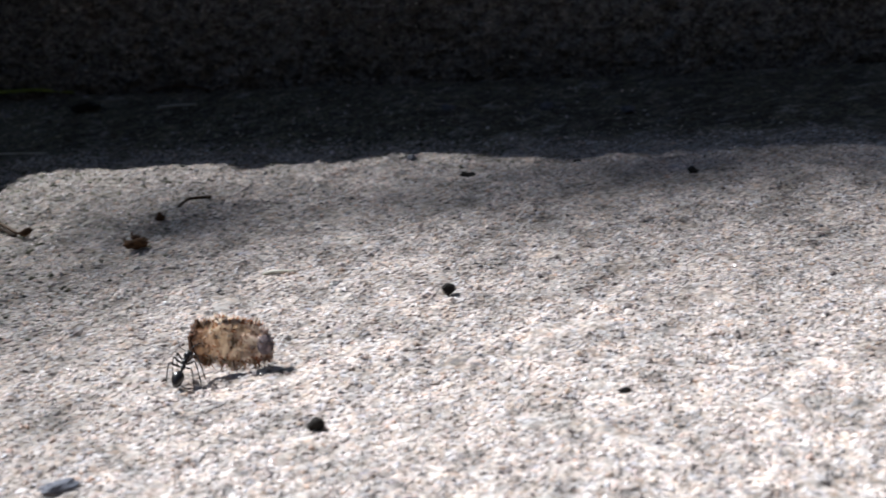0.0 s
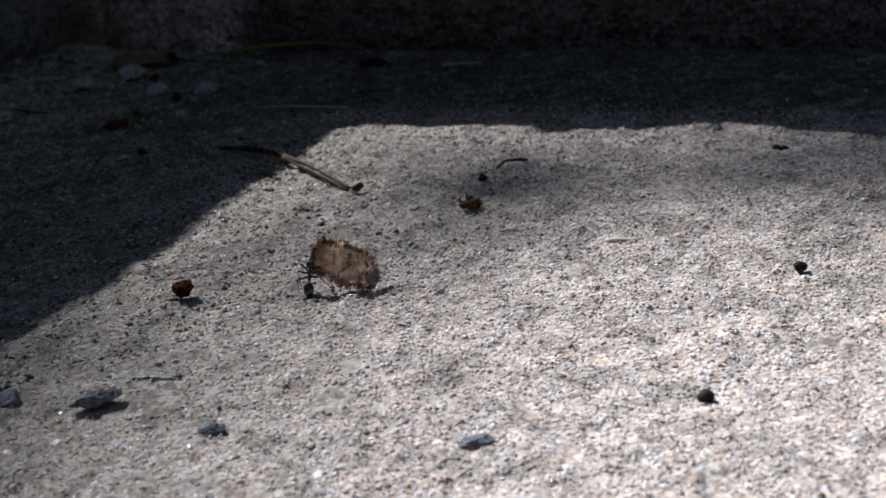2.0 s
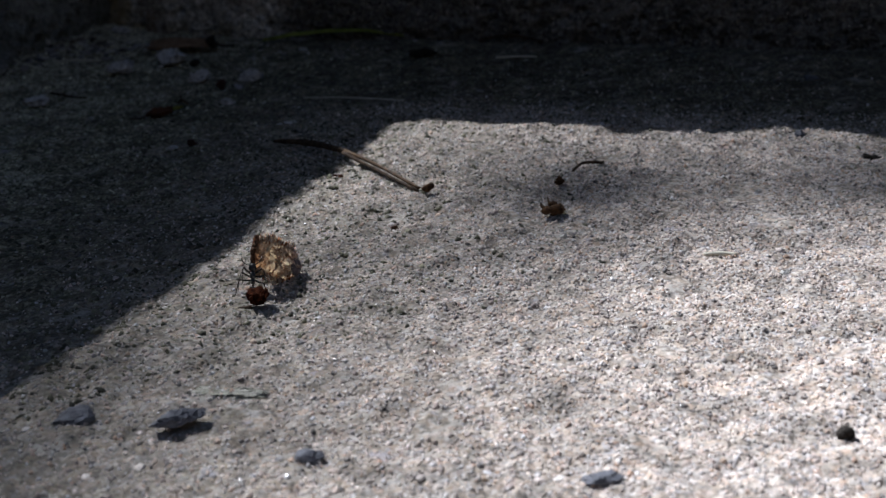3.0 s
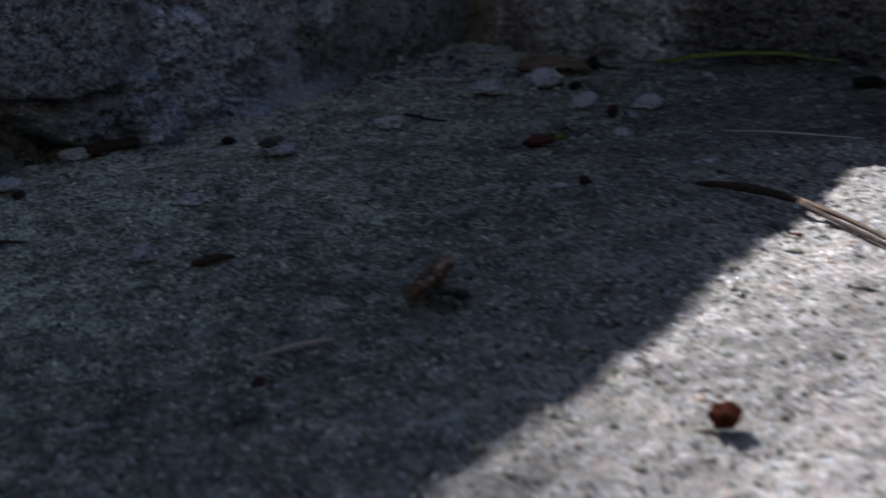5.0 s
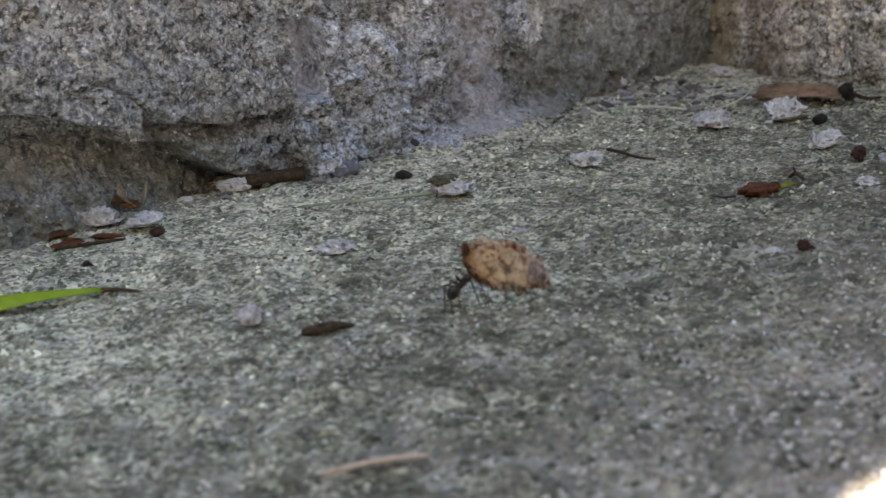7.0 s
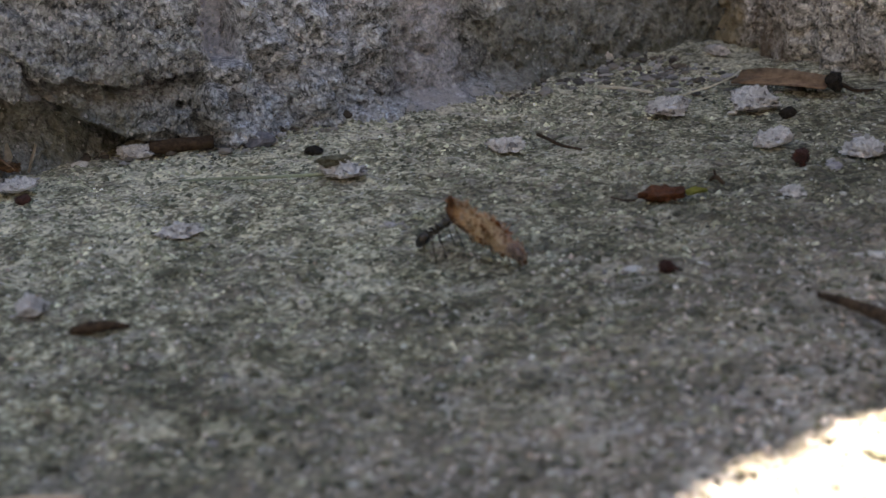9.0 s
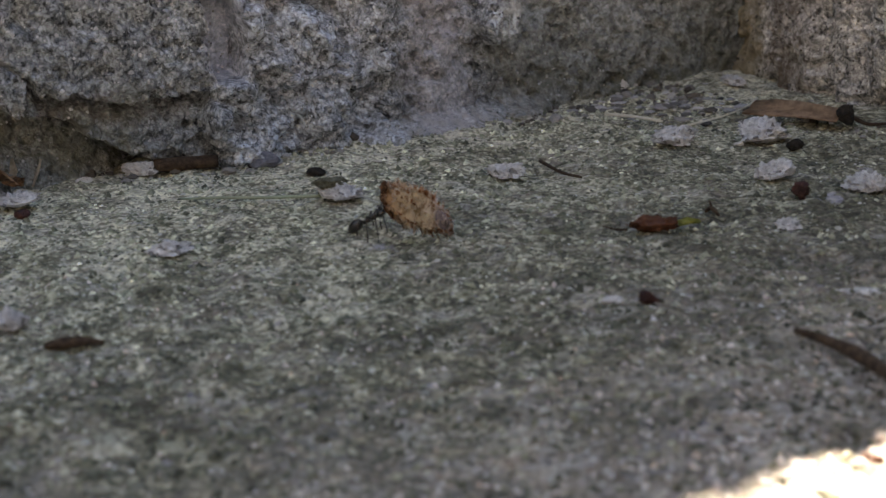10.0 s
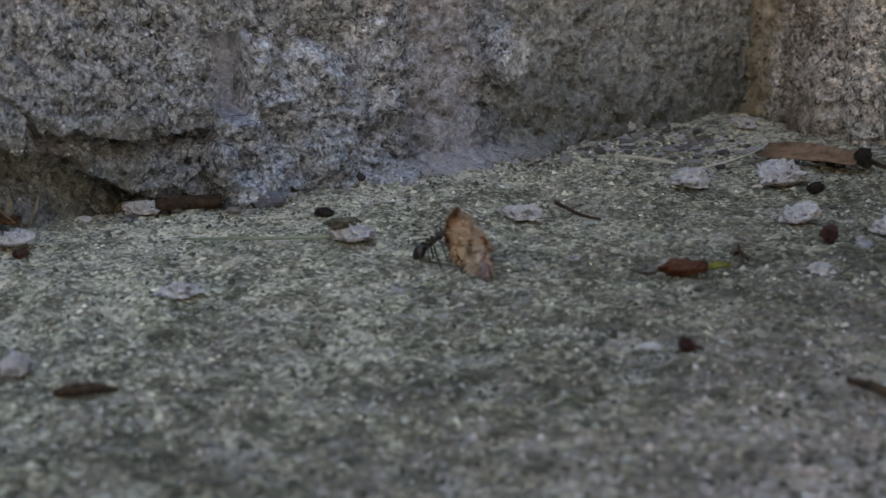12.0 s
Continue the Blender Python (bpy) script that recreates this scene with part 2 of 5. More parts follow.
def wall_material(name, kind):
    """Concrete block, mortar and stains of a riser, with some shade painted in; their places run along the riser from
    the corner.
    """
    m = Nodes(name)
    ax, ay = (-0.781, -0.625) if kind == "long" else (0.743, -0.669)
    u = m.math("ADD", m.math("MULTIPLY", m.math("SUBTRACT", m.axis(0), 0.012), ax), m.math("MULTIPLY", m.math("SUBTRACT", m.axis(1), 0.284), ay))
    # rounded grains of aggregate, with dark joints and empty pores between them
    grey, dist = m.cells(0.00062, 2.6)
    coarse, far = m.cells(0.0019, 2.2)
    tone = m.math("ADD", m.math("MULTIPLY", grey, 0.42), m.math("MULTIPLY", coarse, 0.22))
    tone = m.math("ADD", tone, m.math("MULTIPLY", m.math("SUBTRACT", m.noise(0.0020, 6, 0.72), 0.5), 1.2))
    color = m.ramp(tone, [(0.0, 0.13), (0.16, 0.27), (0.34, 0.42), (0.55, 0.56), (0.78, 0.74)])
    color = m.mix(1.0, color, m.ramp(dist, [(0.25, 1.06), (0.5, 0.95), (0.75, 0.66)]), "MULTIPLY")
    pore = m.ramp(m.noise(0.0012, 4, 0.66, None, (2, 3, 4)), [(0.35, 0.22), (0.41, 0.66), (0.47, 1.0), (0.66, 1.2)])
    color = m.mix(1.0, color, pore, "MULTIPLY")
    color = m.mix(1.0, color, m.ramp(m.noise(0.011, 4, 0.6, None, (6, 2, 9)), [(0.32, 0.78), (0.5, 1.0), (0.68, 1.2)]), "MULTIPLY")
    wob = m.noise(0.012, 5, 0.65, None, (5, 1, 3))
    if kind == "long":
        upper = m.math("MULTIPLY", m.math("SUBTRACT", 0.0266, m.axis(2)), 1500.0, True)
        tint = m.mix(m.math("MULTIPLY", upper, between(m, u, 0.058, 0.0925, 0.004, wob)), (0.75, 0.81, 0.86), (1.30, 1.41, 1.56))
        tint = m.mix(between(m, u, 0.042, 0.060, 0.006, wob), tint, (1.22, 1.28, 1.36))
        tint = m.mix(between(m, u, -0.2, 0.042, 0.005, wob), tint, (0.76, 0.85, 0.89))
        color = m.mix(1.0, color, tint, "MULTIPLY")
        # smooth bluish mortar in the joint beside the block
        joint = m.math("MULTIPLY", between(m, u, 0.0855, 0.0925, 0.002, wob), m.math("MULTIPLY", upper, m.math("MULTIPLY", m.math("SUBTRACT", m.axis(2), 0.0125), 700.0, True)))
        smooth = m.ramp(m.noise(0.004, 5, 0.7, (1, 1, 3), (2, 7, 1)), [(0.3, (0.28, 0.30, 0.365)), (0.7, (0.46, 0.485, 0.575))])
        color = m.mix(m.math("MULTIPLY", joint, 0.75), color, smooth)
        soft = between(m, u, 0.042, 0.060, 0.006, wob)
        color = m.mix(m.math("MULTIPLY", soft, 0.6), color, m.ramp(m.noise(0.0024, 6, 0.75, None, (5, 7, 1)), [(0.37, (0.20, 0.197, 0.215)), (0.48, (0.40, 0.395, 0.435)), (0.64, (0.60, 0.595, 0.64))]))
        # a finer, duller skin on the block nearer the corner
        skin = m.ramp(m.noise(0.0016, 6, 0.72, None, (3, 8, 2)), [(0.36, (0.12, 0.125, 0.115)), (0.5, (0.34, 0.345, 0.33)), (0.64, (0.60, 0.60, 0.59))])
        color = m.mix(m.math("MULTIPLY", between(m, u, -0.2, 0.042, 0.005, wob), 0.5), color, skin)
        damp = m.math("MULTIPLY", m.math("SUBTRACT", 0.014, m.axis(2)), 80.0, True)
        moss = m.math("MULTIPLY", m.math("MULTIPLY", damp, between(m, u, -0.2, 0.040, 0.008, wob)), m.ramp(m.noise(0.006, 5, 0.7), [(0.38, 0.1), (0.6, 0.75)]))
        color = m.mix(moss, color, (0.105, 0.105, 0.066))
        fillet = m.math("MULTIPLY", between(m, u, 0.028, 0.068, 0.006, wob), m.math("MULTIPLY", m.math("SUBTRACT", 0.0030, m.axis(2)), 700.0, True))
        color = m.mix(m.math("MULTIPLY", fillet, m.ramp(m.noise(0.003, 5, 0.7, None, (3, 3, 1)), [(0.42, 0.05), (0.58, 0.75)])), color, (0.47, 0.46, 0.455))
        # olive film in the hollow foot, with some of the recess's shade painted in
        algae = m.math("MULTIPLY", between(m, u, 0.100, 0.4, 0.006, wob), m.math("MULTIPLY", m.math("SUBTRACT", 0.0165, m.axis(2)), 160.0, True))
        color = m.mix(m.math("MULTIPLY", algae, m.ramp(m.noise(0.005, 5, 0.7, None, (9, 2, 1)), [(0.36, 0.2), (0.6, 0.7)])), color, (0.20, 0.20, 0.15))
        color = m.mix(m.ramp(m.noise(0.009, 5, 0.7, None, (4, 4, 1)), [(0.58, 0.0), (0.74, 0.2)]), color, (0.16, 0.16, 0.13))
        # the paler scab of mortar
        scab = m.math("ADD", m.math("POWER", m.math("MULTIPLY", m.math("SUBTRACT", u, 0.038), 235.0), 2.0), m.math("POWER", m.math("MULTIPLY", m.math("SUBTRACT", m.axis(2), 0.0178), 190.0), 2.0))
        scab = m.math("MULTIPLY", m.math("SUBTRACT", 1.0, m.math("ADD", scab, m.math("MULTIPLY", m.math("SUBTRACT", m.noise(0.005, 4, 0.65, None, (1, 3, 2)), 0.5), 2.0))), 3.0, True)
        color = m.mix(m.math("MULTIPLY", scab, 0.8), color, m.mix(1.0, color, (1.9, 1.9, 1.95), "MULTIPLY"))
        # rusty tone in the ledge below the broken rim
        rust = m.math("MULTIPLY", between(m, u, 0.094, 0.16, 0.003, wob), between(m, m.axis(2), 0.007, 0.0155, 0.003, wob))
        color = m.mix(m.math("MULTIPLY", rust, m.ramp(m.noise(0.004, 5, 0.7, None, (7, 1, 8)), [(0.42, 0.0), (0.58, 0.35)])), color, (0.27, 0.22, 0.20))
    else:
        # deep shade on the short step away from the corner, painted as darker colour
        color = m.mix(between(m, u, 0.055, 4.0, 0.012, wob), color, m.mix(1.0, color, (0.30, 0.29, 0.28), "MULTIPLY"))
        color = m.mix(1.0, color, m.ramp(m.noise(0.02, 4, 0.6), [(0.3, (1.30, 1.26, 1.20)), (0.7, (1.70, 1.65, 1.58))]), "MULTIPLY")
        ochre = m.math("MULTIPLY", between(m, u, -0.02, 0.016, 0.005, wob), m.ramp(m.noise(0.008, 5, 0.7, (1, 1, 0.35)), [(0.32, 0.5), (0.52, 0.95)]))
        color = m.mix(ochre, color, m.ramp(m.noise(0.003, 4, 0.7), [(0.35, (0.25, 0.205, 0.13)), (0.65, (0.50, 0.425, 0.30))]))
        stain = m.math("MULTIPLY", between(m, u, 0.014, 0.030, 0.006, wob), m.ramp(m.noise(0.010, 5, 0.7, (1, 1, 0.3), (4, 4, 1)), [(0.36, 0.2), (0.54, 0.85)]))
        color = m.mix(stain, color, (0.15, 0.105, 0.07))
        color = m.mix(m.ramp(m.noise(0.012, 5, 0.7, (1, 1, 0.4), (4, 4, 1)), [(0.56, 0.0), (0.70, 0.5)]), color, (0.12, 0.085, 0.055))
    bump = m.math("ADD", m.math("MULTIPLY", dist, -0.22), m.math("MULTIPLY", far, -0.45))
    bump = m.math("ADD", bump, m.math("MULTIPLY", m.noise(0.0012, 3, 0.6, None, (2, 3, 4)), 0.9))
    return m.done(color, 0.95, bump, 0.0009, 0.25)


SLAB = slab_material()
WALL_LEFT = wall_material("weathered_block", "long")
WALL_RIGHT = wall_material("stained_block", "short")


# ---- relief ----
def lattice(ix, iy, seed):
    h = (ix * 374761393 + iy * 668265263 + seed * 974634777) & 0xFFFFFFFF
    h = ((h ^ (h >> 13)) * 1274126177) & 0xFFFFFFFF
    return ((h ^ (h >> 16)) & 0xFFFF) / 65535.0


def ripple(x, y, seed=0):
    """Smooth random values, -1 to 1, on a unit lattice."""
    x, y = np.asarray(x, float), np.asarray(y, float)
    ix, iy = np.floor(x).astype(np.int64), np.floor(y).astype(np.int64)
    u, v = x - ix, y - iy
    u, v = u * u * (3 - 2 * u), v * v * (3 - 2 * v)
    a, b = lattice(ix, iy, seed), lattice(ix + 1, iy, seed)
    c, d = lattice(ix, iy + 1, seed), lattice(ix + 1, iy + 1, seed)
    return 2 * ((a * (1 - u) + b * u) * (1 - v) + (c * (1 - u) + d * u) * v) - 1


def rough(x, y, size, octaves=4, seed=0, keep=0.5):
    """Several scales of ripple; the largest is size metres."""
    out, amp = 0.0, 1.0
    for n in range(octaves):
        out = out + amp * ripple(x / size + 17.3 * n, y / size - 9.1 * n, seed + n)
        size, amp = size / 2.03, amp * keep
    return out


def step(a, b, x):
    t = np.clip((x - a) / (b - a), 0, 1)
    return t * t * (3 - 2 * t)


def cellular(x, y, size, seed):
    """The distance to the nearest of scattered points about size metres apart, in sizes."""
    x, y = np.asarray(x, float) / size, np.asarray(y, float) / size
    ix, iy = np.floor(x).astype(np.int64), np.floor(y).astype(np.int64)
    best = np.full(np.broadcast(x, y).shape, 9.0)
    for i in (-1, 0, 1):
        for j in (-1, 0, 1):
            px, py = ix + i + lattice(ix + i, iy + j, seed), iy + j + lattice(ix + i, iy + j, seed + 5)
            best = np.minimum(best, (px - x) ** 2 + (py - y) ** 2)
    return np.sqrt(best)


def knobs(x, y, size, seed):
    """Rounded lumps with creases between them, 0 to 1."""
    wx, wy = 0.3 * size * rough(x, y, size, 3, seed + 11), 0.3 * size * rough(x, y, size, 3, seed + 17)
    return np.clip(1 - 1.15 * cellular(x + wx, y + wy, size, seed) ** 2, 0, 1)


def slab_height(x, y):
    heap = 0.0009 * np.exp(-(((x - 0.022) / 0.014) ** 2 + ((y - 0.284) / 0.012) ** 2))
    fade = 1 - step(0.35, 0.6, np.hypot(x - 0.05, y - 0.1))
    return heap + fade * (0.0005 * rough(x, y, 0.05, 2, 3) + 0.0005 * rough(x, y, 0.0042, 3, 7) + 0.00022 * rough(x, y, 0.0016, 1, 9))


def rest(x, y):
    """The slab's height under a thing."""
    return float(slab_height(np.array([x]), np.array([y]))[0])


def sheet(name, points, material, smooth=True):
    """A mesh from a grid of points, rows x columns x 3."""
    r, c = points.shape[:2]
    n = np.arange(r * c).reshape(r, c)
    quads = np.stack([n[:-1, :-1], n[:-1, 1:], n[1:, 1:], n[1:, :-1]], -1).reshape(-1, 4)
    me = bpy.data.meshes.new(name)
    me.vertices.add(r * c)
    me.vertices.foreach_set("co", points.reshape(-1).astype(np.float32))
    me.loops.add(quads.size)
    me.loops.foreach_set("vertex_index", quads.reshape(-1).astype(np.int32))
    me.polygons.add(len(quads))
    me.polygons.foreach_set("loop_start", np.arange(0, quads.size, 4, dtype=np.int32))
    me.update(calc_edges=True)
    me.polygons.foreach_set("use_smooth", np.full(len(quads), smooth))
    me.materials.append(material)
    return new(name, me)


def graded(lo, hi, pitch, far_lo, far_hi):
    """Even steps from lo to hi, and ever wider ones beyond, out to the far ends."""
    inner = list(np.arange(lo, hi, pitch))
    left, right, s = [], [], pitch
    at = lo
    while at > far_lo:
        s *= 1.35
        at -= s
        left.append(at)
    at, s = inner[-1], pitch
    while at < far_hi:
        s *= 1.35
        at += s
        right.append(at)
    return np.array(left[::-1] + inner + right)


# ---- the slab and the two steps ----
gx, gy = graded(-0.135, 0.19, 0.00065, -40, 40), graded(-0.05, 0.308, 0.00065, -40, 40)
X, Y = np.meshgrid(gx, gy)
ground = sheet("ground", np.stack([X, Y, slab_height(X, Y)], -1), SLAB)
tagged(ground, "pale sandy concrete slab with algae and grit", "slab", kind="structure")

CORNER = Vector((0.012, 0.284, 0))
LONG = Vector((-0.781, -0.625, 0))
LONG_OUT = Vector((0.625, -0.781, 0))
SHORT = Vector((0.743, -0.669, 0))
SHORT_OUT = Vector((-0.669, -0.743, 0))
RISE = 0.158


def pitted(u, z, seed):
    """Small ragged pits between grains, metres."""
    a = np.clip(rough(u, z, 0.0022, 3, seed, 0.6) - 0.35, 0, 0.8)
    b = np.clip(rough(u, z, 0.0052, 2, seed + 4) - 0.7, 0, 0.6)
    return -0.0021 * a - 0.0040 * b


def long_relief(u, z):
    """How far the long step's face stands proud, metres; u from the corner."""
    face = np.interp(u, [0.0, 0.038, 0.047, 0.06, 0.0875, 0.113, 0.142, 0.17], [0.0008, 0.0012, 0.0052, 0.0060, 0.0064, 0.0082, 0.0118, 0.0142])
    grain = 0.0007 * knobs(u, z, 0.0019, 20) + 0.0010 * rough(u, z, 0.018, 3, 21) + 0.0005 * rough(u, z, 0.0030, 3, 25, 0.65) + pitted(u, z, 27)
    ragged = u + 0.0012 * rough(z, u, 0.006, 3, 33)
    jag = 0.0006 * rough(u, z * 0, 0.0035, 4, 31, 0.65)
    # the block's broken lower rim, its notches, and the lower line under which the foot is hollow
    rim = jag + np.interp(u, [0.085, 0.0955, 0.104, 0.109, 0.1118, 0.1128, 0.1152, 0.1180, 0.1188, 0.1196, 0.1206, 0.1217, 0.1249, 0.1291, 0.1332, 0.1411, 0.17],
                          [0.0120, 0.0123, 0.0121, 0.0127, 0.0146, 0.0150, 0.0141, 0.0145, 0.0170, 0.0176, 0.0130, 0.0123, 0.0152, 0.0169, 0.0181, 0.0209, 0.0240])
    lower = 0.8 * jag + np.interp(u, [0.09, 0.098, 0.1035, 0.108, 0.1114, 0.1130, 0.1162, 0.119, 0.1217, 0.1249, 0.1291, 0.1332, 0.1411, 0.17],
                                  [-0.004, -0.0005, 0.003, 0.0056, 0.0080, 0.0104, 0.0110, 0.0117, 0.0123, 0.0152, 0.0169, 0.0181, 0.0209, 0.0240])
    block = step(0.0915, 0.0935, ragged)
    under_rim = (1 - step(-0.0003, 0.0002, z - rim)) * block
    hollow = (1 - step(-0.0003, 0.0002, z - lower)) * step(0.0935, 0.0975, ragged)
    ledge = 0.0034 + 0.0048 * np.exp(-np.clip(rim - z, 0, 1) / 0.0020) - 0.0016 * knobs(u, z, 0.0034, 23)
    d = face + grain - under_rim * (1 - hollow) * ledge - hollow * (0.0128 - 0.0020 * knobs(u, z, 0.005, 24) - 0.0060 * step(0.002, 0.016, lower - z))
    # a thin crack that runs up from the notch
    way = np.interp(u, [0.1192, 0.122, 0.126, 0.1335], [0.0172, 0.0198, 0.0222, 0.0206])
    d = d - 0.0014 * np.exp(-(((z - way) / 0.0004) ** 2)) * step(0.119, 0.1195, u) * (1 - step(0.131, 0.1335, u))
    # the mortar between the blocks: lumps like curds, creased, with pits; smoother towards the corner
    mortar = step(0.040, 0.046, ragged) * (1 - block)
    curds = step(0.056, 0.064, ragged)
    lumps = 0.0074 * knobs(u, z, 0.0086, 41) + 0.0034 * knobs(u, z, 0.0037, 44) + 0.0010 * knobs(u, z, 0.0017, 46)
    d = d + mortar * (curds * (lumps - 0.0066) + (1 - curds) * (0.0012 * rough(u, z, 0.010, 3, 48) - 0.0008) + pitted(u, z, 47))
    # a ledge of mortar overhangs the lumps higher up
    over = step(0.0260, 0.0265, z + 0.0007 * rough(u, u * 0, 0.005, 3, 42)) * step(0.064, 0.068, ragged)
    d = d + over * mortar * (face + grain + 0.0008 - d)
    # the smooth joint beside the block, scored across, with a crack and two holes beside it
    joint = (1 - over) * step(0.0862, 0.0872, ragged) * (1 - step(0.0912, 0.0922, ragged)) * step(0.0128, 0.0138, z)
    flat = face - 0.0030 + 0.00025 * np.sin(z / 0.00042 + 2 * rough(u, z, 0.004, 2, 43))
    d = d + joint * (flat - d)
    for at, level, wide, tall, deep in ((0.0866, 0.0172, 0.00055, 0.0022, 0.0034), (0.0818, 0.0142, 0.0009, 0.0008, 0.0034), (0.0623, 0.0156, 0.0008, 0.0006, 0.0024), (0.0955, 0.0070, 0.0007, 0.0007, 0.0026)):
        d = d - deep * np.exp(-(((u - at) / wide) ** 2 + ((z - level) / tall) ** 2) ** 2)
    # a scab of mortar on the darker block nearer the corner
    scab = np.exp(-(((u - 0.0380 + 0.12 * (z - 0.018)) / 0.0040) ** 2 + ((z - 0.0178) / 0.0050) ** 2)) + 0.14 * rough(u, z, 0.004, 3, 53)
    d = d + step(0.34, 0.42, scab) * (0.0036 + 0.0014 * knobs(u, z, 0.0026, 54))
    # the fillet of mortar at the foot
    d = d + (0.0045 + 0.0022 * rough(u, z, 0.004, 3, 66)) * (1 - step(0.0, 0.0030, z)) * step(0.02, 0.034, u) * (1 - step(0.062, 0.072, u))
    # rubbed smooth towards the upper edge
    smooth = step(0.05, 0.085, z)
    return d * (1 - smooth) + 0.0035 * smooth


def short_relief(u, z):
    d = 0.0015 * rough(u, z, 0.025, 3, 51) + 0.0008 * knobs(u, z, 0.0022, 56) + 0.0006 * rough(u, z, 0.004, 3, 55) + pitted(u, z, 57)
    groove = np.exp(-(((u - 0.031) / 0.002) ** 2)) + np.exp(-(((u - 0.12) / 0.003) ** 2))
    back = np.interp(u, [0.0, 0.003, 0.018, 0.032], [-0.0135, -0.0120, -0.0045, 0.0])
    return (d + back - 0.0022 * groove + 0.002 * step(0.04, 0.046, u)) * (1 - step(0.05, 0.085, z)) - 0.008


def long_top(u):
    """The straighter upper edge of the long step, a little bowed."""
    return 0.148 + 0.0045 * np.exp(-(((u - 0.12) / 0.042) ** 2)) + 0.0085 * np.sin(np.clip(u / 0.155, 0, 1) * np.pi) + 0.0003 * rough(u, u * 0, 0.02, 2, 61)


def short_top(u):
    """The broken upper edge of the short step: chips of width w and depth e at u."""
    u = u + 0.0137
    h = 0.1651 + 0.0011 * rough(u, u * 0, 0.009, 3, 71)
    for at, w, e in ((0.013, 0.010, 0.0045), (0.038, 0.010, 0.006), (0.051, 0.0035, -0.006), (0.063, 0.008, 0.004), (0.135, 0.006, 0.002)):
        h = h - e * np.exp(-(((u - at) / w) ** 2))
    return h - 0.0125 * step(0.064, 0.098, u) * (1 - step(0.106, 0.1115, u))


def riser(name, along, out, relief, top, u_values, material, label):
    z = np.concatenate([np.arange(-0.006, 0.043, 0.00027), np.linspace(0.0435, 0.14, 40), np.linspace(0.143, 1.0, 12) * 0 + np.linspace(0.143, 0.1575, 12)])
    U, Z = np.meshgrid(u_values, z)
    high = step(0.1, 0.158, Z)
    Z2 = Z + high * (top(U) - 0.1575)
    D = relief(U, Z)
    P = np.array(CORNER)[None, None] + U[..., None] * np.array(along) + D[..., None] * np.array(out)
    P[..., 2] = Z2
    # the tread goes back from the upper edge
    back = []
    for b in (0.002, 0.01, 0.04, 0.2, 0.8):
        row = P[-1] - np.array(out) * b
        row[:, 2] = P[-1, :, 2] + 0.0008
        back.append(row)
    foot = back[-1].copy()
    foot[:, 2] = -0.006
    P = np.concatenate([P, np.stack(back + [foot])], 0)
    # both ends go down to the ground
    first, last = P[:, :1].copy(), P[:, -1:].copy()
    first[..., 2] = last[..., 2] = -0.006
    P = np.concatenate([first, P, last], 1)
    return tagged(sheet(name, P, material), label, "step", kind="structure")


u_long = np.concatenate([[-0.9, -0.4, -0.05], np.arange(-0.032, 0.175, 0.00027), np.linspace(0.18, 0.4, 40), [0.6, 1.0, 1.5]])
u_short = np.concatenate([[-0.9, -0.4, -0.05], np.arange(-0.008, 0.3, 0.0006), np.linspace(0.31, 0.5, 30), [0.7, 1.0, 1.5]])
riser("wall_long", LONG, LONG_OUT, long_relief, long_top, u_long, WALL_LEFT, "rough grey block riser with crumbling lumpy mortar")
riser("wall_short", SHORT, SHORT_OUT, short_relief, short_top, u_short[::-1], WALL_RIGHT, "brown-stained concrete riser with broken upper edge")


# ---- making things ----
def part(name, bm, material, parent=None, label=""):
    """One mesh object from a bmesh, under a thing or a part."""
    me = bpy.data.meshes.new(name)
    bm.to_mesh(me)
    bm.free()
    me.materials.append(material)
    me.polygons.foreach_set("use_smooth", np.full(len(me.polygons), True))
    ob = new(name, me)
    if parent is not None:
        ob.parent = parent
    if label:
        ob["label"] = label
    return ob


def mm(*v):
    return tuple(c * 0.001 for c in v)


def lump(size, seed, detail=3, jag=0.25, flat=0.0, facets=5):
    """An irregular stone: a ball, cut by random planes, roughened; size in mm, its foot at z = 0."""
    rng = random.Random(seed)
    bm = bmesh.new()
    bmesh.ops.create_icosphere(bm, subdivisions=detail, radius=0.5)
    cuts = []
    for _ in range(facets):
        n = Vector((rng.uniform(-1, 1), rng.uniform(-1, 1), rng.uniform(-0.7, 1))).normalized()
        cuts.append((n, rng.uniform(0.22, 0.40)))
    off = Vector((rng.uniform(0, 50), rng.uniform(0, 50), rng.uniform(0, 50)))
    for v in bm.verts:
        for n, d in cuts:
            over = v.co.dot(n) - d
            if over > 0:
                v.co -= n * over
        p = v.co.normalized()
        v.co += p * jag * (0.08 * noise.noise(p * 2.2 + off) + 0.07 * noise.noise(p * 5.5 + off) + 0.065 * noise.noise(p * 11 + off) + (0.022 * noise.noise(p * 21 + off) + 0.018 * noise.noise(p * 38 + off) if detail > 4 else 0.0))
        below = min(v.co.z + 0.06, 0.0)
        under = 1 + (1.3 if facets > 9 else 0.2) * below
        if facets > 9:  # a broken plate: flat and drawn in below
            v.co.z = (v.co.z - 0.72 * below) * 1.25
        v.co.x, v.co.y = v.co.x * under, v.co.y * under
        v.co.x *= size[0] * 0.001
        v.co.y *= size[1] * 0.001
        v.co.z *= size[2] * 0.001
    low = min(v.co.z for v in bm.verts)
    for v in bm.verts:
        v.co.z -= low
    return bm


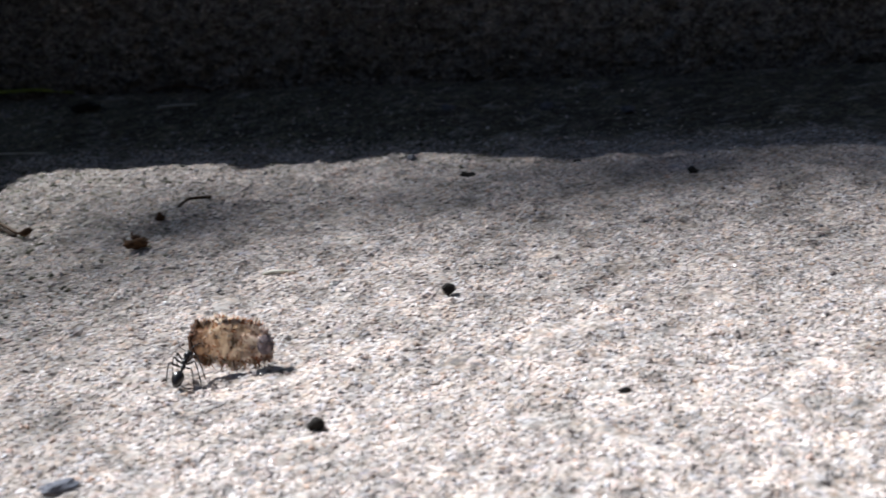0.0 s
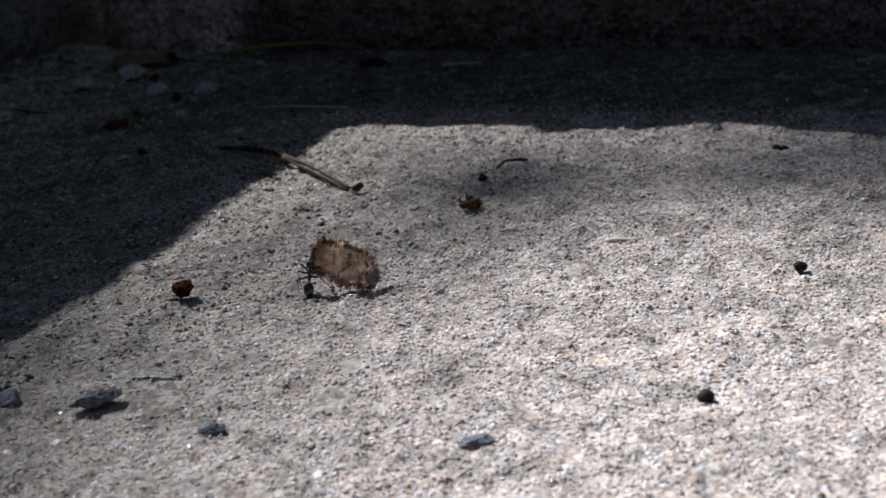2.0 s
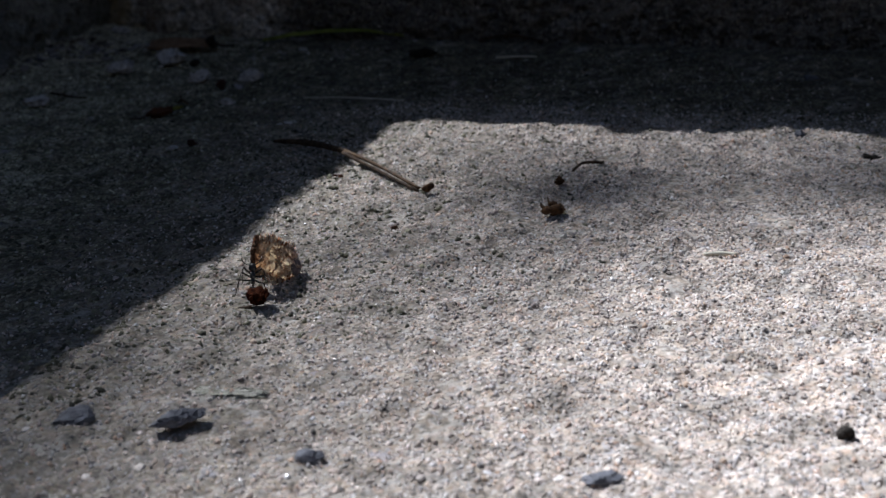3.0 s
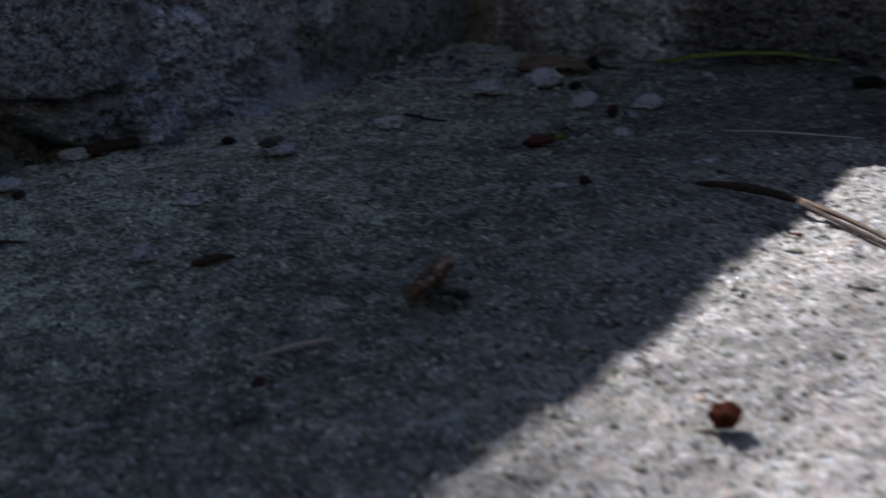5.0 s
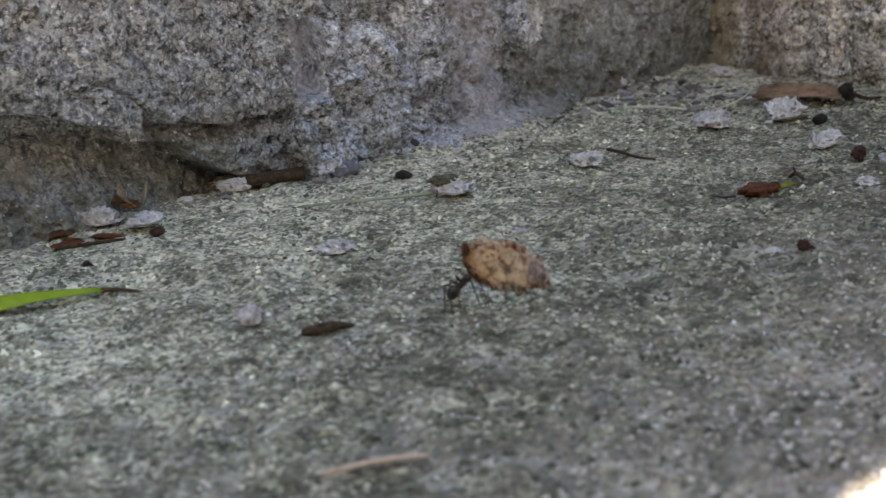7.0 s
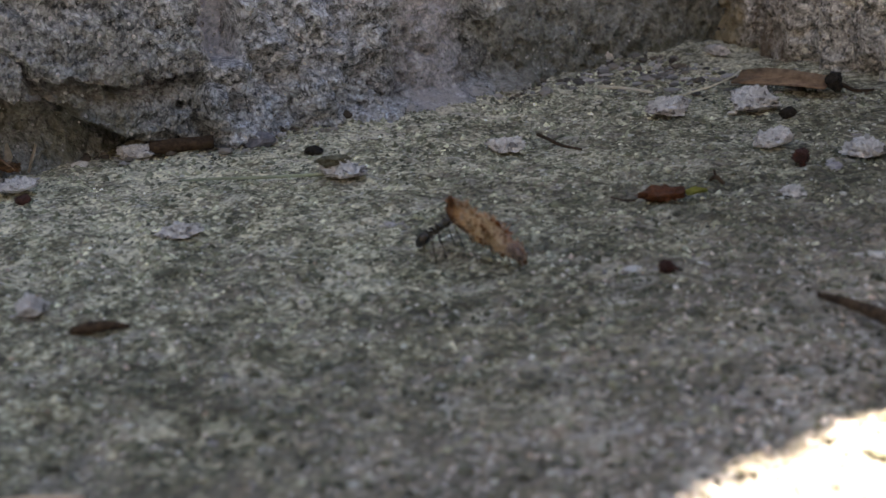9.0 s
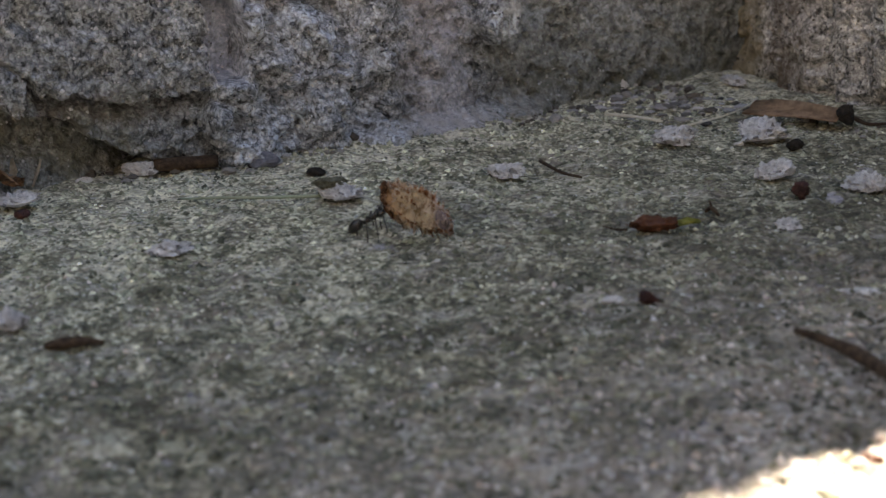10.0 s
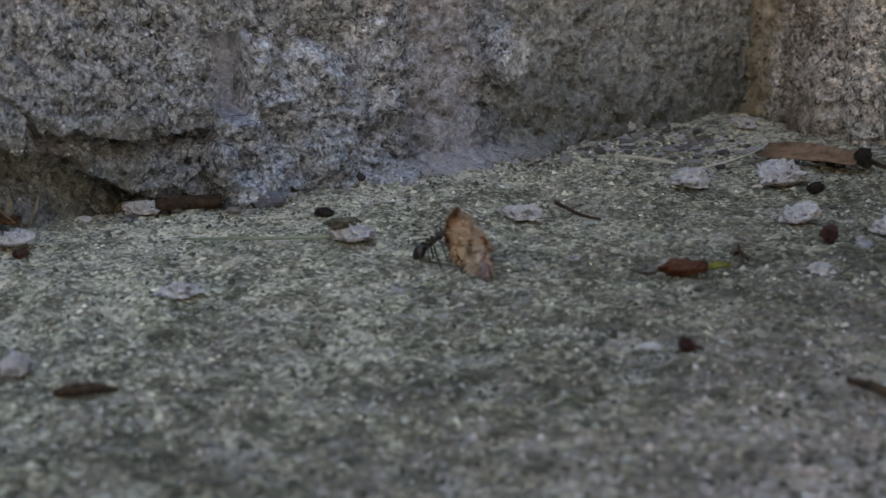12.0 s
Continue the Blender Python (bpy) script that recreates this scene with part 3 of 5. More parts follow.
def tube(points, radii, sides=8, seed=0, wobble=0.0):
    """A round stalk along points (mm), with a radius (mm) at each."""
    rng = random.Random(seed)
    pts = [Vector(mm(*p)) for p in points]
    fine, rad = [], []
    for n in range(len(pts) - 1):
        a, b = pts[max(n - 1, 0)], pts[min(n + 2, len(pts) - 1)]
        for k in range(4):
            u = k / 4
            p, q = pts[n], pts[n + 1]
            fine.append(0.5 * ((2 * p) + (q - a) * u + (2 * a - 5 * p + 4 * q - b) * u * u + (3 * p - a - 3 * q + b) * u**3))
            rad.append((radii[n] * (1 - u) + radii[n + 1] * u) * 0.001)
    fine.append(pts[-1])
    rad.append(radii[-1] * 0.001)
    bm = bmesh.new()
    rings = []
    for n, (p, r) in enumerate(zip(fine, rad)):
        way = (fine[min(n + 1, len(fine) - 1)] - fine[max(n - 1, 0)]).normalized()
        side = way.cross(Vector((0, 0, 1)) if abs(way.z) < 0.9 else Vector((1, 0, 0))).normalized()
        up = side.cross(way)
        r *= 1 + wobble * rng.uniform(-1, 1)
        rings.append([bm.verts.new(p + r * (math.cos(t) * side + math.sin(t) * up)) for t in (2 * math.pi * k / sides for k in range(sides))])
    for a, b in zip(rings, rings[1:]):
        for k in range(sides):
            bm.faces.new((a[k], a[(k + 1) % sides], b[(k + 1) % sides], b[k]))
    bm.faces.new(rings[0][::-1])
    bm.faces.new(rings[-1])
    return bm


def blade(points, widths, thick=0.12, fold=0.25, tilt=0.0, waves=0.0, seed=0):
    """A leaf along points (mm), folded along its midrib, with real thickness."""
    rng = random.Random(seed)
    pts = [Vector(mm(*p)) for p in points]
    n = len(pts)
    bm = bmesh.new()
    rows = []
    for i, (p, w) in enumerate(zip(pts, widths)):
        way = (pts[min(i + 1, n - 1)] - pts[max(i - 1, 0)]).normalized()
        side = way.cross(Vector((0, 0, 1))).normalized()
        side = (side * math.cos(tilt) + Vector((0, 0, 1)) * math.sin(tilt)).normalized()
        up = side.cross(way).normalized()
        up = up if up.z > 0 else -up
        row = []
        for s in (-1, -0.5, 0, 0.5, 1):
            lift = abs(s) * fold * w * 0.001 + waves * 0.001 * rng.uniform(-1, 1) * abs(s)
            row.append(p + side * s * w * 0.0005 + up * lift)
        rows.append((row, up))
    t = thick * 0.001
    top = [[bm.verts.new(c + up * t / 2) for c in row] for row, up in rows]
    bot = [[bm.verts.new(c - up * t / 2) for c in row] for row, up in rows]
    for i in range(n - 1):
        for k in range(4):
            bm.faces.new((top[i][k], top[i][k + 1], top[i + 1][k + 1], top[i + 1][k]))
            bm.faces.new((bot[i][k + 1], bot[i][k], bot[i + 1][k], bot[i + 1][k + 1]))
        bm.faces.new((top[i][0], top[i + 1][0], bot[i + 1][0], bot[i][0]))
        bm.faces.new((top[i + 1][4], top[i][4], bot[i][4], bot[i + 1][4]))
    for i in (0, n - 1):
        for k in range(4):
            bm.faces.new((top[i][k + 1], top[i][k], bot[i][k], bot[i][k + 1]))
    bmesh.ops.recalc_face_normals(bm, faces=bm.faces)
    return bm


def plain(name, dark, light, size=0.0012, rough=0.85, depth=0.00015, spec=0.3, specks=None):
    """A natural surface between two colours, with grain and blotches."""
    m = Nodes(name)
    c = m.ramp(m.noise(size, 5, 0.65), [(0.33, dark), (0.66, light)])
    c = m.mix(1.0, c, m.ramp(m.noise(size * 6, 3), [(0.3, 0.75), (0.7, 1.15)]), "MULTIPLY")
    if specks:
        g, _ = m.cells(0.0007)
        c = m.mix(m.ramp(g, [(0.86, 0.0), (0.92, 0.85)]), c, specks)
    return m.done(c, rough, m.noise(size * 0.5, 4), depth, spec)


def leafy(name, dark, light, through=0.35, size=0.003, rough=0.5, gradient=None):
    m = Nodes(name)
    c = m.ramp(m.noise(size, 5, 0.6), [(0.3, dark), (0.7, light)])
    m.done(c, rough, m.noise(0.0006, 3), 0.00006, 0.35)
    t = m.add("ShaderNodeBsdfTranslucent")
    m.put(t.inputs[0], c)
    mix = m.add("ShaderNodeMixShader")
    mix.inputs[0].default_value = through
    m.put(mix.inputs[1], m.bsdf.outputs[0]), m.put(mix.inputs[2], t.outputs[0])
    m.tree.links.new(mix.outputs[0], m.tree.nodes["Material Output"].inputs[0])
    return m.mat


CHIP = plain("pale_mortar", (0.52, 0.515, 0.525), (0.93, 0.92, 0.925), 0.0009, 0.95, 0.0006, 0.2, (0.22, 0.21, 0.21))
CHIP_GREEN = plain("mossy_mortar", (0.15, 0.155, 0.11), (0.66, 0.64, 0.57), 0.0014, 0.95, 0.0003, 0.2, (0.10, 0.09, 0.08))
MOSS = plain("olive_moss", (0.07, 0.068, 0.046), (0.20, 0.195, 0.145), 0.0008, 0.95, 0.0003, 0.1)
SLATE = plain("grey_slate", (0.10, 0.105, 0.13), (0.24, 0.25, 0.29), 0.0012, 0.75, 0.0001, 0.4)
QUARTZ = plain("white_quartz", (0.62, 0.60, 0.57), (0.86, 0.85, 0.82), 0.001, 0.35, 0.0001, 0.5)
BLACK = plain("black_soil", (0.010, 0.009, 0.008), (0.045, 0.038, 0.032), 0.0008, 0.9, 0.0002)
BROWN = plain("brown_debris", (0.035, 0.017, 0.008), (0.17, 0.085, 0.035), 0.0008, 0.85, 0.0002)
SEED = plain("dark_red_seed", (0.025, 0.008, 0.007), (0.085, 0.028, 0.02), 0.0012, 0.55, 0.0001, 0.4)
FLOWER = plain("withered_flower", (0.018, 0.007, 0.005), (0.095, 0.028, 0.012), 0.0007, 0.95, 0.0003, 0.05)
TWIG = plain("dark_bark", (0.02, 0.012, 0.008), (0.10, 0.065, 0.04), 0.001, 0.85, 0.0002)
TAN_STEM = plain("tan_stem", (0.032, 0.016, 0.008), (0.14, 0.08, 0.036), 0.0012, 0.7, 0.0001)
STRAW = plain("pale_straw", (0.55, 0.52, 0.42), (0.82, 0.79, 0.68), 0.002, 0.6, 0.00005)
RED_STRAW = plain("reddish_straw", (0.46, 0.31, 0.22), (0.74, 0.62, 0.50), 0.002, 0.6, 0.00005)
GREEN_STEM = plain("grey_green_stem", (0.24, 0.28, 0.19), (0.42, 0.46, 0.33), 0.002, 0.6, 0.00005)
LEAF = leafy("fresh_leaf", (0.28, 0.42, 0.025), (0.44, 0.58, 0.06), 0.3)
GRASS = leafy("yellow_grass", (0.17, 0.22, 0.03), (0.34, 0.37, 0.07), 0.2)
DRY = leafy("dry_leaf", (0.15, 0.09, 0.055), (0.42, 0.28, 0.18), 0.12, 0.0018)
RUST = leafy("rust_scale", (0.055, 0.020, 0.011), (0.20, 0.070, 0.03), 0.15, 0.0012)
OLIVE = leafy("olive_tip", (0.14, 0.15, 0.02), (0.33, 0.31, 0.06), 0.3, 0.001)
PALE_SKIN = leafy("pale_skin", (0.35, 0.31, 0.25), (0.62, 0.57, 0.48), 0.3, 0.001)


def stone(name, x, y, size, seed, material, label, category, group="", turn=0.0, tip=0.0, sink=0.25, detail=5, jag=1.15, facets=15):
    """A stone with its foot in the slab's grain; x, y and size in mm."""
    ob = part(name, lump(size, seed, detail, jag, facets=facets), material)
    lift = 0.1 if facets > 9 and size[2] > 2.4 else 0.0  # the larger chips lie on the grit
    ob.matrix_world = pose(x * 0.001, y * 0.001, rest(x * 0.001, y * 0.001) - (sink - lift) * 0.001, tip, 0, turn)
    return tagged(ob, label, category, group)


# ---- in the shade of the steps: chips of mortar ----
chips = "chips of fallen mortar"
stone("mortar_chip", 29.4, 234.6, (10.8, 6.6, 5.4), 3, CHIP, "largest pale lilac-grey mortar chip, wedge shaped", "stone chip", chips, 12, -8, 0.1)
stone("mortar_chip", 15.4, 232.2, (10.0, 6.6, 4.4), 8, CHIP, "broad flat crumbly grey mortar chip", "stone chip", chips, -4, 5, -0.2)
stone("mortar_chip", 28.6, 211.0, (7.0, 4.8, 4.4), 12, CHIP, "small pitted pinkish-grey mortar chip", "stone chip", chips, 25, 0, -0.1)
stone("mortar_chip", 41.6, 207.2, (7.2, 5.2, 3.8), 15, CHIP, "pale rounded mortar chip beside a seed", "stone chip", chips, 5, 4, -0.1)
stone("mortar_chip", -9.0, 213.6, (7.6, 5.0, 3.2), 19, CHIP, "flaky whitish mortar chip beside a curled stem", "stone chip", chips, -12, 6, -0.1)
moss_chip = stone("mortar_chip", -29.6, 199.6, (8.2, 5.6, 3.8), 23, CHIP, "pale mortar chip with moss on one side", "stone chip", chips, 10, 0, 0.0)
moss = lump((4.6, 3.6, 1.9), 24, 4, 1.4, facets=6)
bmesh.ops.translate(moss, verts=moss.verts, vec=mm(-1.8, 0.9, 1.5))
part("moss", moss, MOSS, moss_chip, "olive film of moss")
stone("mortar_chip", -46.4, 177.2, (6.6, 4.4, 2.7), 27, CHIP, "flat pinkish mortar chip", "stone chip", chips, 8, 4, 0.1)
stone("mortar_chip", 29.6, 190.6, (5.0, 3.8, 2.0), 31, CHIP, "small whitish mortar chip", "stone chip", chips, -15, 0, 0.1)
stone("mortar_chip", -53.6, 150.0, (4.2, 3.4, 3.8), 35, CHIP, "lumpy pink and grey mortar pebble", "stone chip", chips, 40, 0, 0.2)
stone("mortar_chip", -66.0, 215.6, (7.6, 3.6, 2.8), 39, CHIP, "whitish chip against the riser", "stone chip", chips, 20, 0, 0.2)
stone("mortar_chip", -73.4, 210.8, (3.1, 2.2, 1.5), 43, QUARTZ, "little white chip by the riser", "stone chip", chips, 10, 0, 0.1)
stone("mortar_chip", -83.6, 198.6, (8.2, 4.8, 4.4), 47, CHIP, "white crumbled chip leaning on dead leaves", "stone chip", chips, 18, 14, -0.8)
stone("mortar_chip", -76.2, 195.4, (7.0, 4.2, 3.6), 51, CHIP, "angular whitish chip beside dead leaves", "stone chip", chips, 32, -10, -0.3)
stone("mortar_chip", 25.6, 277.4, (7.0, 3.2, 3.2), 55, CHIP, "long grey chip in the corner of the risers", "stone chip", chips, -38, 10, 0.0)
stone("mortar_chip", 5.6, 276.6, (2.4, 2.2, 2.4), 59, QUARTZ, "cream pebble at the foot of the riser", "pebble", "", 0, 0, 0.1)
stone("mortar_chip", 25.1, 231.6, (1.9, 1.8, 1.2), 63, QUARTZ, "tiny cream pebble under the largest chip", "pebble", "", 0, 0, 0.1)
stone("mortar_chip", -10.4, 254.0, (6.2, 3.4, 1.4), 67, CHIP_GREEN, "thin flat chip near the riser", "stone chip", chips, 10, 0, 0.2)
stone("mortar_chip", 35.2, 167.0, (4.8, 3.0, 1.0), 71, CHIP, "flat white flake pressed into the slab", "stone flake", "", 6, 0, 0.5)
stone("mortar_chip", 9.6, 162.8, (3.2, 1.8, 0.9), 75, CHIP, "little white flake of mortar", "stone flake", "", 15, 0, 0.3)
stone("mortar_chip", 162.0, 113.2, (5.6, 4.4, 2.6), 79, SLATE, "dull grey chip in deep shade", "stone chip", "chips by the short step", 10)
stone("mortar_chip", 173.0, 98.0, (4.2, 3.8, 2.4), 83, SLATE, "small grey chip in deep shade", "stone chip", "chips by the short step", 30)
stone("mortar_chip", 147.5, 132.2, (4.2, 3.4, 2.2), 87, SLATE, "small dark chip in deep shade", "stone chip", "chips by the short step", -20)
stone("river_pebble", -48.6, 222.4, (5.6, 3.6, 2.8), 91, SLATE, "smooth grey pebble with a white seam", "pebble", "", 14, 0, 0.2, jag=0.4, facets=2)

# ---- seeds, soil and dead scraps ----
seeds = "dark seeds"
stone("seed", 32.0, 202.4, (2.6, 2.4, 2.4), 101, SEED, "shrivelled dark red seed", "seed", seeds, 0, 0, 0.05, jag=1.5, facets=8)
stone("seed", 33.3, 229.6, (2.7, 2.4, 2.1), 104, BLACK, "round black seed beside the largest chip", "seed", seeds, 0, 0, 0.05, jag=0.9, facets=4)
stone("seed", -73.8, 191.6, (2.3, 2.0, 1.6), 107, SEED, "small dark brown seed", "seed", seeds, 0, 0, 0.05, jag=0.5, facets=1)
stone("seed", -38.2, 216.2, (3.0, 2.0, 1.5), 110, BLACK, "oval black seed by the riser", "seed", seeds, 12, 0, 0.05, jag=0.4, facets=1)
stone("soil_crumb", 13.0, 161.8, (2.3, 1.7, 2.0), 113, SEED, "dark crumb of damp soil", "soil crumb", "", 0, 0, 0.05, jag=2.2)
stone("soil_crumb", -80.6, 179.0, (1.9, 1.4, 1.1), 116, BLACK, "tiny dark soil crumb", "soil crumb")
tagged(part("bark_scrap", tube([(-47.4, 145.2, 0.7), (-45.6, 145.4, 0.9), (-43.6, 145.9, 1.0), (-41.6, 146.6, 0.6)], [0.35, 0.72, 0.6, 0.2], 9, 7, 0.12), TWIG), "dark spindle-shaped scrap of bark", "bark scrap")
stone("bark_scrap", -41.9, 104.4, (2.4, 1.6, 1.3), 122, SEED, "red-brown scrap of bark", "bark scrap", "", 0)
stone("soil_lump", 85.0, 203.5, (8.4, 5.0, 3.4), 125, BLACK, "black lump of soil in the shade", "soil lump", "", 0, 0, 0.2)

brown_leaf = tagged(new("dry_leaf"), "torn strip of dry brown leaf with a black curled end", "leaf")
part("strip", blade([(27.4, 251.6, 1.6), (31, 249.2, 1.9), (34.5, 247.2, 2.1), (38, 245.4, 1.9), (41.2, 244, 1.7)], [4.2, 4.8, 4.2, 4.6, 3.6], 0.25, 0.04, -0.35, 0.5, 5), DRY, brown_leaf)
part("curled_end", lump((3.4, 3.0, 3.4), 131, 3, 1.2), BLACK, brown_leaf, "black curled end").matrix_world = pose(0.0424, 0.2440, 0.0004)
part("stalk", tube([(43.5, 244.6, 1.5), (45.5, 243.4, 0.7), (48.5, 244.4, 0.5)], [0.4, 0.3, 0.2], 6), TWIG, brown_leaf)

bud = tagged(new("bud_scale"), "rust-brown bud scale with an olive tip", "bud scale")
part("scale", lump((6.4, 2.4, 2.3), 133, 4, 1.9, facets=6), RUST, bud).matrix_world = pose(0.0130, 0.1866, rest(0.013, 0.1866) - 0.0001, 0, -6, 4)
part("tip", blade([(16.2, 186.9, 1.1), (17.4, 187.4, 1.3), (18.8, 188.2, 1.1)], [0.9, 1.2, 0.4], 0.3, 0.2, -0.3), OLIVE, bud, "olive-yellow tip")
part("hair_stalk", tube([(9.9, 186.6, 0.5), (8.4, 187.4, 0.3), (6.8, 188.4, 0.4)], [0.2, 0.14, 0.08], 5), TWIG, bud)

fork = tagged(new("forked_scrap"), "tiny dark forked scrap of root", "root scrap")
part("stem", tube([(19.6, 195.5, 0.3), (20.3, 194.2, 1.1), (21.2, 193.2, 0.4)], [0.22, 0.32, 0.2], 6), TWIG, fork)
part("branch", tube([(20.3, 194.2, 1.1), (20.0, 194.6, 2.0)], [0.2, 0.12], 6), TWIG, fork)

pile = tagged(new("leaf_litter"), "small heap of curled brown leaf scraps by the riser", "leaf litter")
for n, (px, py, pz, size, turn, tip, stuff) in enumerate(((-86.5, 190.6, 0.2, (5.6, 2.6, 0.9), 20, 10, RUST), (-81.5, 191.8, 0.4, (4.6, 2.4, 0.8), -8, -14, RUST), (-88.5, 194.6, 0.6, (4.2, 2.6, 0.8), 35, 20, BROWN), (-79.6, 201.2, 2.6, (3.6, 2.6, 1.0), 50, 18, BROWN))):
    part("scrap", lump(size, 300 + n, 3, 1.8), stuff, pile).matrix_world = pose(px * 0.001, py * 0.001, pz * 0.001, tip, 0, turn)
part("scrap", blade([(-84, 203.5, 2.0), (-81, 202, 3.4), (-78.5, 200.5, 2.6)], [1.2, 3.2, 1.2], 0.25, 0.2, 0.6, 0.4, 4), DRY, pile)
part("skin", blade([(-82.5, 205.0, 1.0), (-81.8, 205.6, 3.2), (-82.4, 206.3, 5.2)], [1.4, 1.6, 0.4], 0.15, 0.2, 0.2, 0.3, 6), PALE_SKIN, pile, "pale papery skin standing up")
part("skin", blade([(-79.5, 206.0, 0.8), (-78.7, 206.6, 2.8), (-78.4, 207.4, 4.8)], [0.9, 1.2, 0.3], 0.15, 0.2, 0.3, 0.3, 7), PALE_SKIN, pile)
part("twig", tube([(-88, 188, 0.5), (-83, 188.8, 0.7), (-78.5, 190.4, 0.5)], [0.2, 0.28, 0.18], 6), TWIG, pile)

# ---- stalks and leaves ----
bark = tagged(part("twig", tube([(-64.2, 216.4, 1.3), (-60, 217.6, 1.4), (-54.8, 219.0, 1.4)], [1.1, 1.15, 1.05], 12, 3, 0.05), TWIG), "short straight dark brown twig by the riser", "twig")
tagged(part("straw", tube([(3.6, 250.5, 1.2), (8, 248.4, 1.3), (13.2, 245.6, 1.0)], [0.32, 0.28, 0.2], 6), STRAW), "pale straw stem sticking out from a chip", "straw", "pale straws")
tagged(part("straw", tube([(16.2, 240.6, 1.2), (22.4, 247.6, 1.1), (27, 256, 1.0), (29.4, 264, 1.0)], [0.18, 0.17, 0.15, 0.12], 6), STRAW), "thin bent pale straw behind the chips", "straw", "pale straws")
tagged(part("grass_stalk", tube([(-54, 200.6, 0.5), (-48, 200.2, 0.8), (-42, 199.9, 0.9), (-33, 200.4, 1.0)], [0.16, 0.22, 0.25, 0.28], 6), GREEN_STEM), "thin grey-green stalk caught under a mossy chip", "stalk")
tagged(part("curled_stem", tube([(-4.4, 219.4, 1.0), (-2.4, 215.2, 1.2), (-0.5, 213.2, 0.8), (2.4, 211.8, 0.5)], [0.3, 0.26, 0.24, 0.18], 6), TWIG), "dark curled stem beside a pale chip", "stem")
tagged(part("straw", tube([(-42, 110.4, 0.5), (-37, 111.4, 0.9), (-32.6, 112.3, 0.6)], [0.26, 0.3, 0.22], 6), RED_STRAW), "short reddish straw lying alone", "straw")

green_leaf = tagged(new("willow_leaf"), "fresh yellow-green narrow leaf lying flat", "leaf")
part("leaf_blade", blade([(-92.6, 158.2, 1.0), (-91.6, 158.7, 1.3), (-89.5, 159.6, 1.6), (-86.5, 160.9, 1.8), (-83, 162.4, 1.8), (-79.5, 164.0, 1.5), (-75.2, 165.8, 1.0)],
                         [0.9, 2.2, 2.8, 2.8, 2.2, 1.5, 0.8], 0.15, 0.05, -0.36, 0.06, 4), LEAF, green_leaf)
part("leaf_stalk", tube([(-75.4, 165.7, 1.0), (-72.8, 165.8, 0.8), (-70.4, 165.2, 0.5)], [0.32, 0.24, 0.2], 6), TAN_STEM, green_leaf, "thin brownish stalk")

grass = tagged(part("grass_leaf", blade([(55.5, 241.5, 1.2), (63, 238.5, 2.2), (72, 235, 2.6), (80, 229.5, 2.6), (88, 222, 1.6)], [0.7, 1.5, 1.6, 1.3, 0.4], 0.2, 0.1, -0.45, 0.1, 9), GRASS),
               "long yellow-green grass blade near the riser", "grass blade")
tagged(part("dead_twig", tube([(103, 208, 0.8), (109, 202, 2.4), (115.5, 196, 1.0)], [0.4, 0.5, 0.3], 6, 2, 0.1), TWIG), "thin dead twig in the shade", "twig")
tagged(part("straw", tube([(98.5, 190, 0.4), (102.5, 187, 0.7), (107, 184.5, 0.5)], [0.3, 0.3, 0.25], 6), STRAW), "short straw in the shade", "straw")

tagged(part("thread", tube([(45, 182, 0.5), (51, 177.5, 0.7), (57, 172.5, 0.6), (63, 167, 0.5)], [0.12, 0.16, 0.16, 0.12], 5), STRAW), "fine pale thread lying in the shade", "thread")
stick = tagged(new("dead_stalk"), "dark split dead stalk with a knobbed end, half in the sun", "stalk")
part("stem", tube([(27.6, 152.6, 0.9), (30.5, 148.8, 1.3), (33.4, 143.6, 1.6), (36.4, 135.4, 1.7)], [0.35, 0.62, 0.7, 0.55], 8, 4, 0.1), TWIG, stick)
part("strand", tube([(36.2, 135.8, 1.8), (38.2, 126.5, 1.5), (39.4, 118.0, 1.1), (40.2, 110.8, 0.8)], [0.42, 0.34, 0.32, 0.32], 7, 5, 0.1), TAN_STEM, stick, "tan split strand")
part("strand", tube([(35.8, 135.6, 1.5), (37.4, 126.7, 1.0), (38.6, 118.2, 0.7), (39.8, 110.4, 0.5)], [0.42, 0.34, 0.3, 0.28], 7, 6, 0.12), TWIG, stick)
knob = part("knob", lump((2.6, 2.2, 1.8), 141, 2, 1.0), BROWN, stick, "dark knobbed end")
knob.matrix_world = pose(0.0414, 0.1094, 0.0002)

# ---- in the sun ----
crumb = tagged(new("soil_crumb"), "ragged tan and brown crumb with fibres", "soil crumb")
for n, (dx, dy, dz, size) in enumerate(((0, 0, -0.1, (2.6, 2.4, 2.0)), (-1.1, 0.3, 0.2, (2.0, 1.7, 1.6)), (1.1, -0.2, 0.0, (2.0, 1.8, 1.3)), (0.2, 0.6, 1.2, (1.7, 1.5, 1.3)))):
    part("clod", lump(size, 151 + n, 2, 2.4), BROWN, crumb).matrix_world = pose(0.0535 + dx * 0.001, 0.0862 + dy * 0.001, rest(0.0535, 0.0862) + dz * 0.001)
part("fibre", tube([(52.6, 86.6, 1.6), (51.9, 87.4, 2.2), (52.0, 87.8, 2.7)], [0.4, 0.3, 0.15], 5), TAN_STEM, crumb)
part("fibre", tube([(54.2, 86.4, 1.8), (55.0, 86.7, 2.1), (55.5, 86.6, 1.6)], [0.4, 0.3, 0.2], 5), TAN_STEM, crumb)
part("fibre", tube([(53.2, 87.0, 1.8), (53.6, 88.4, 3.2)], [0.3, 0.12], 5), TAN_STEM, crumb)
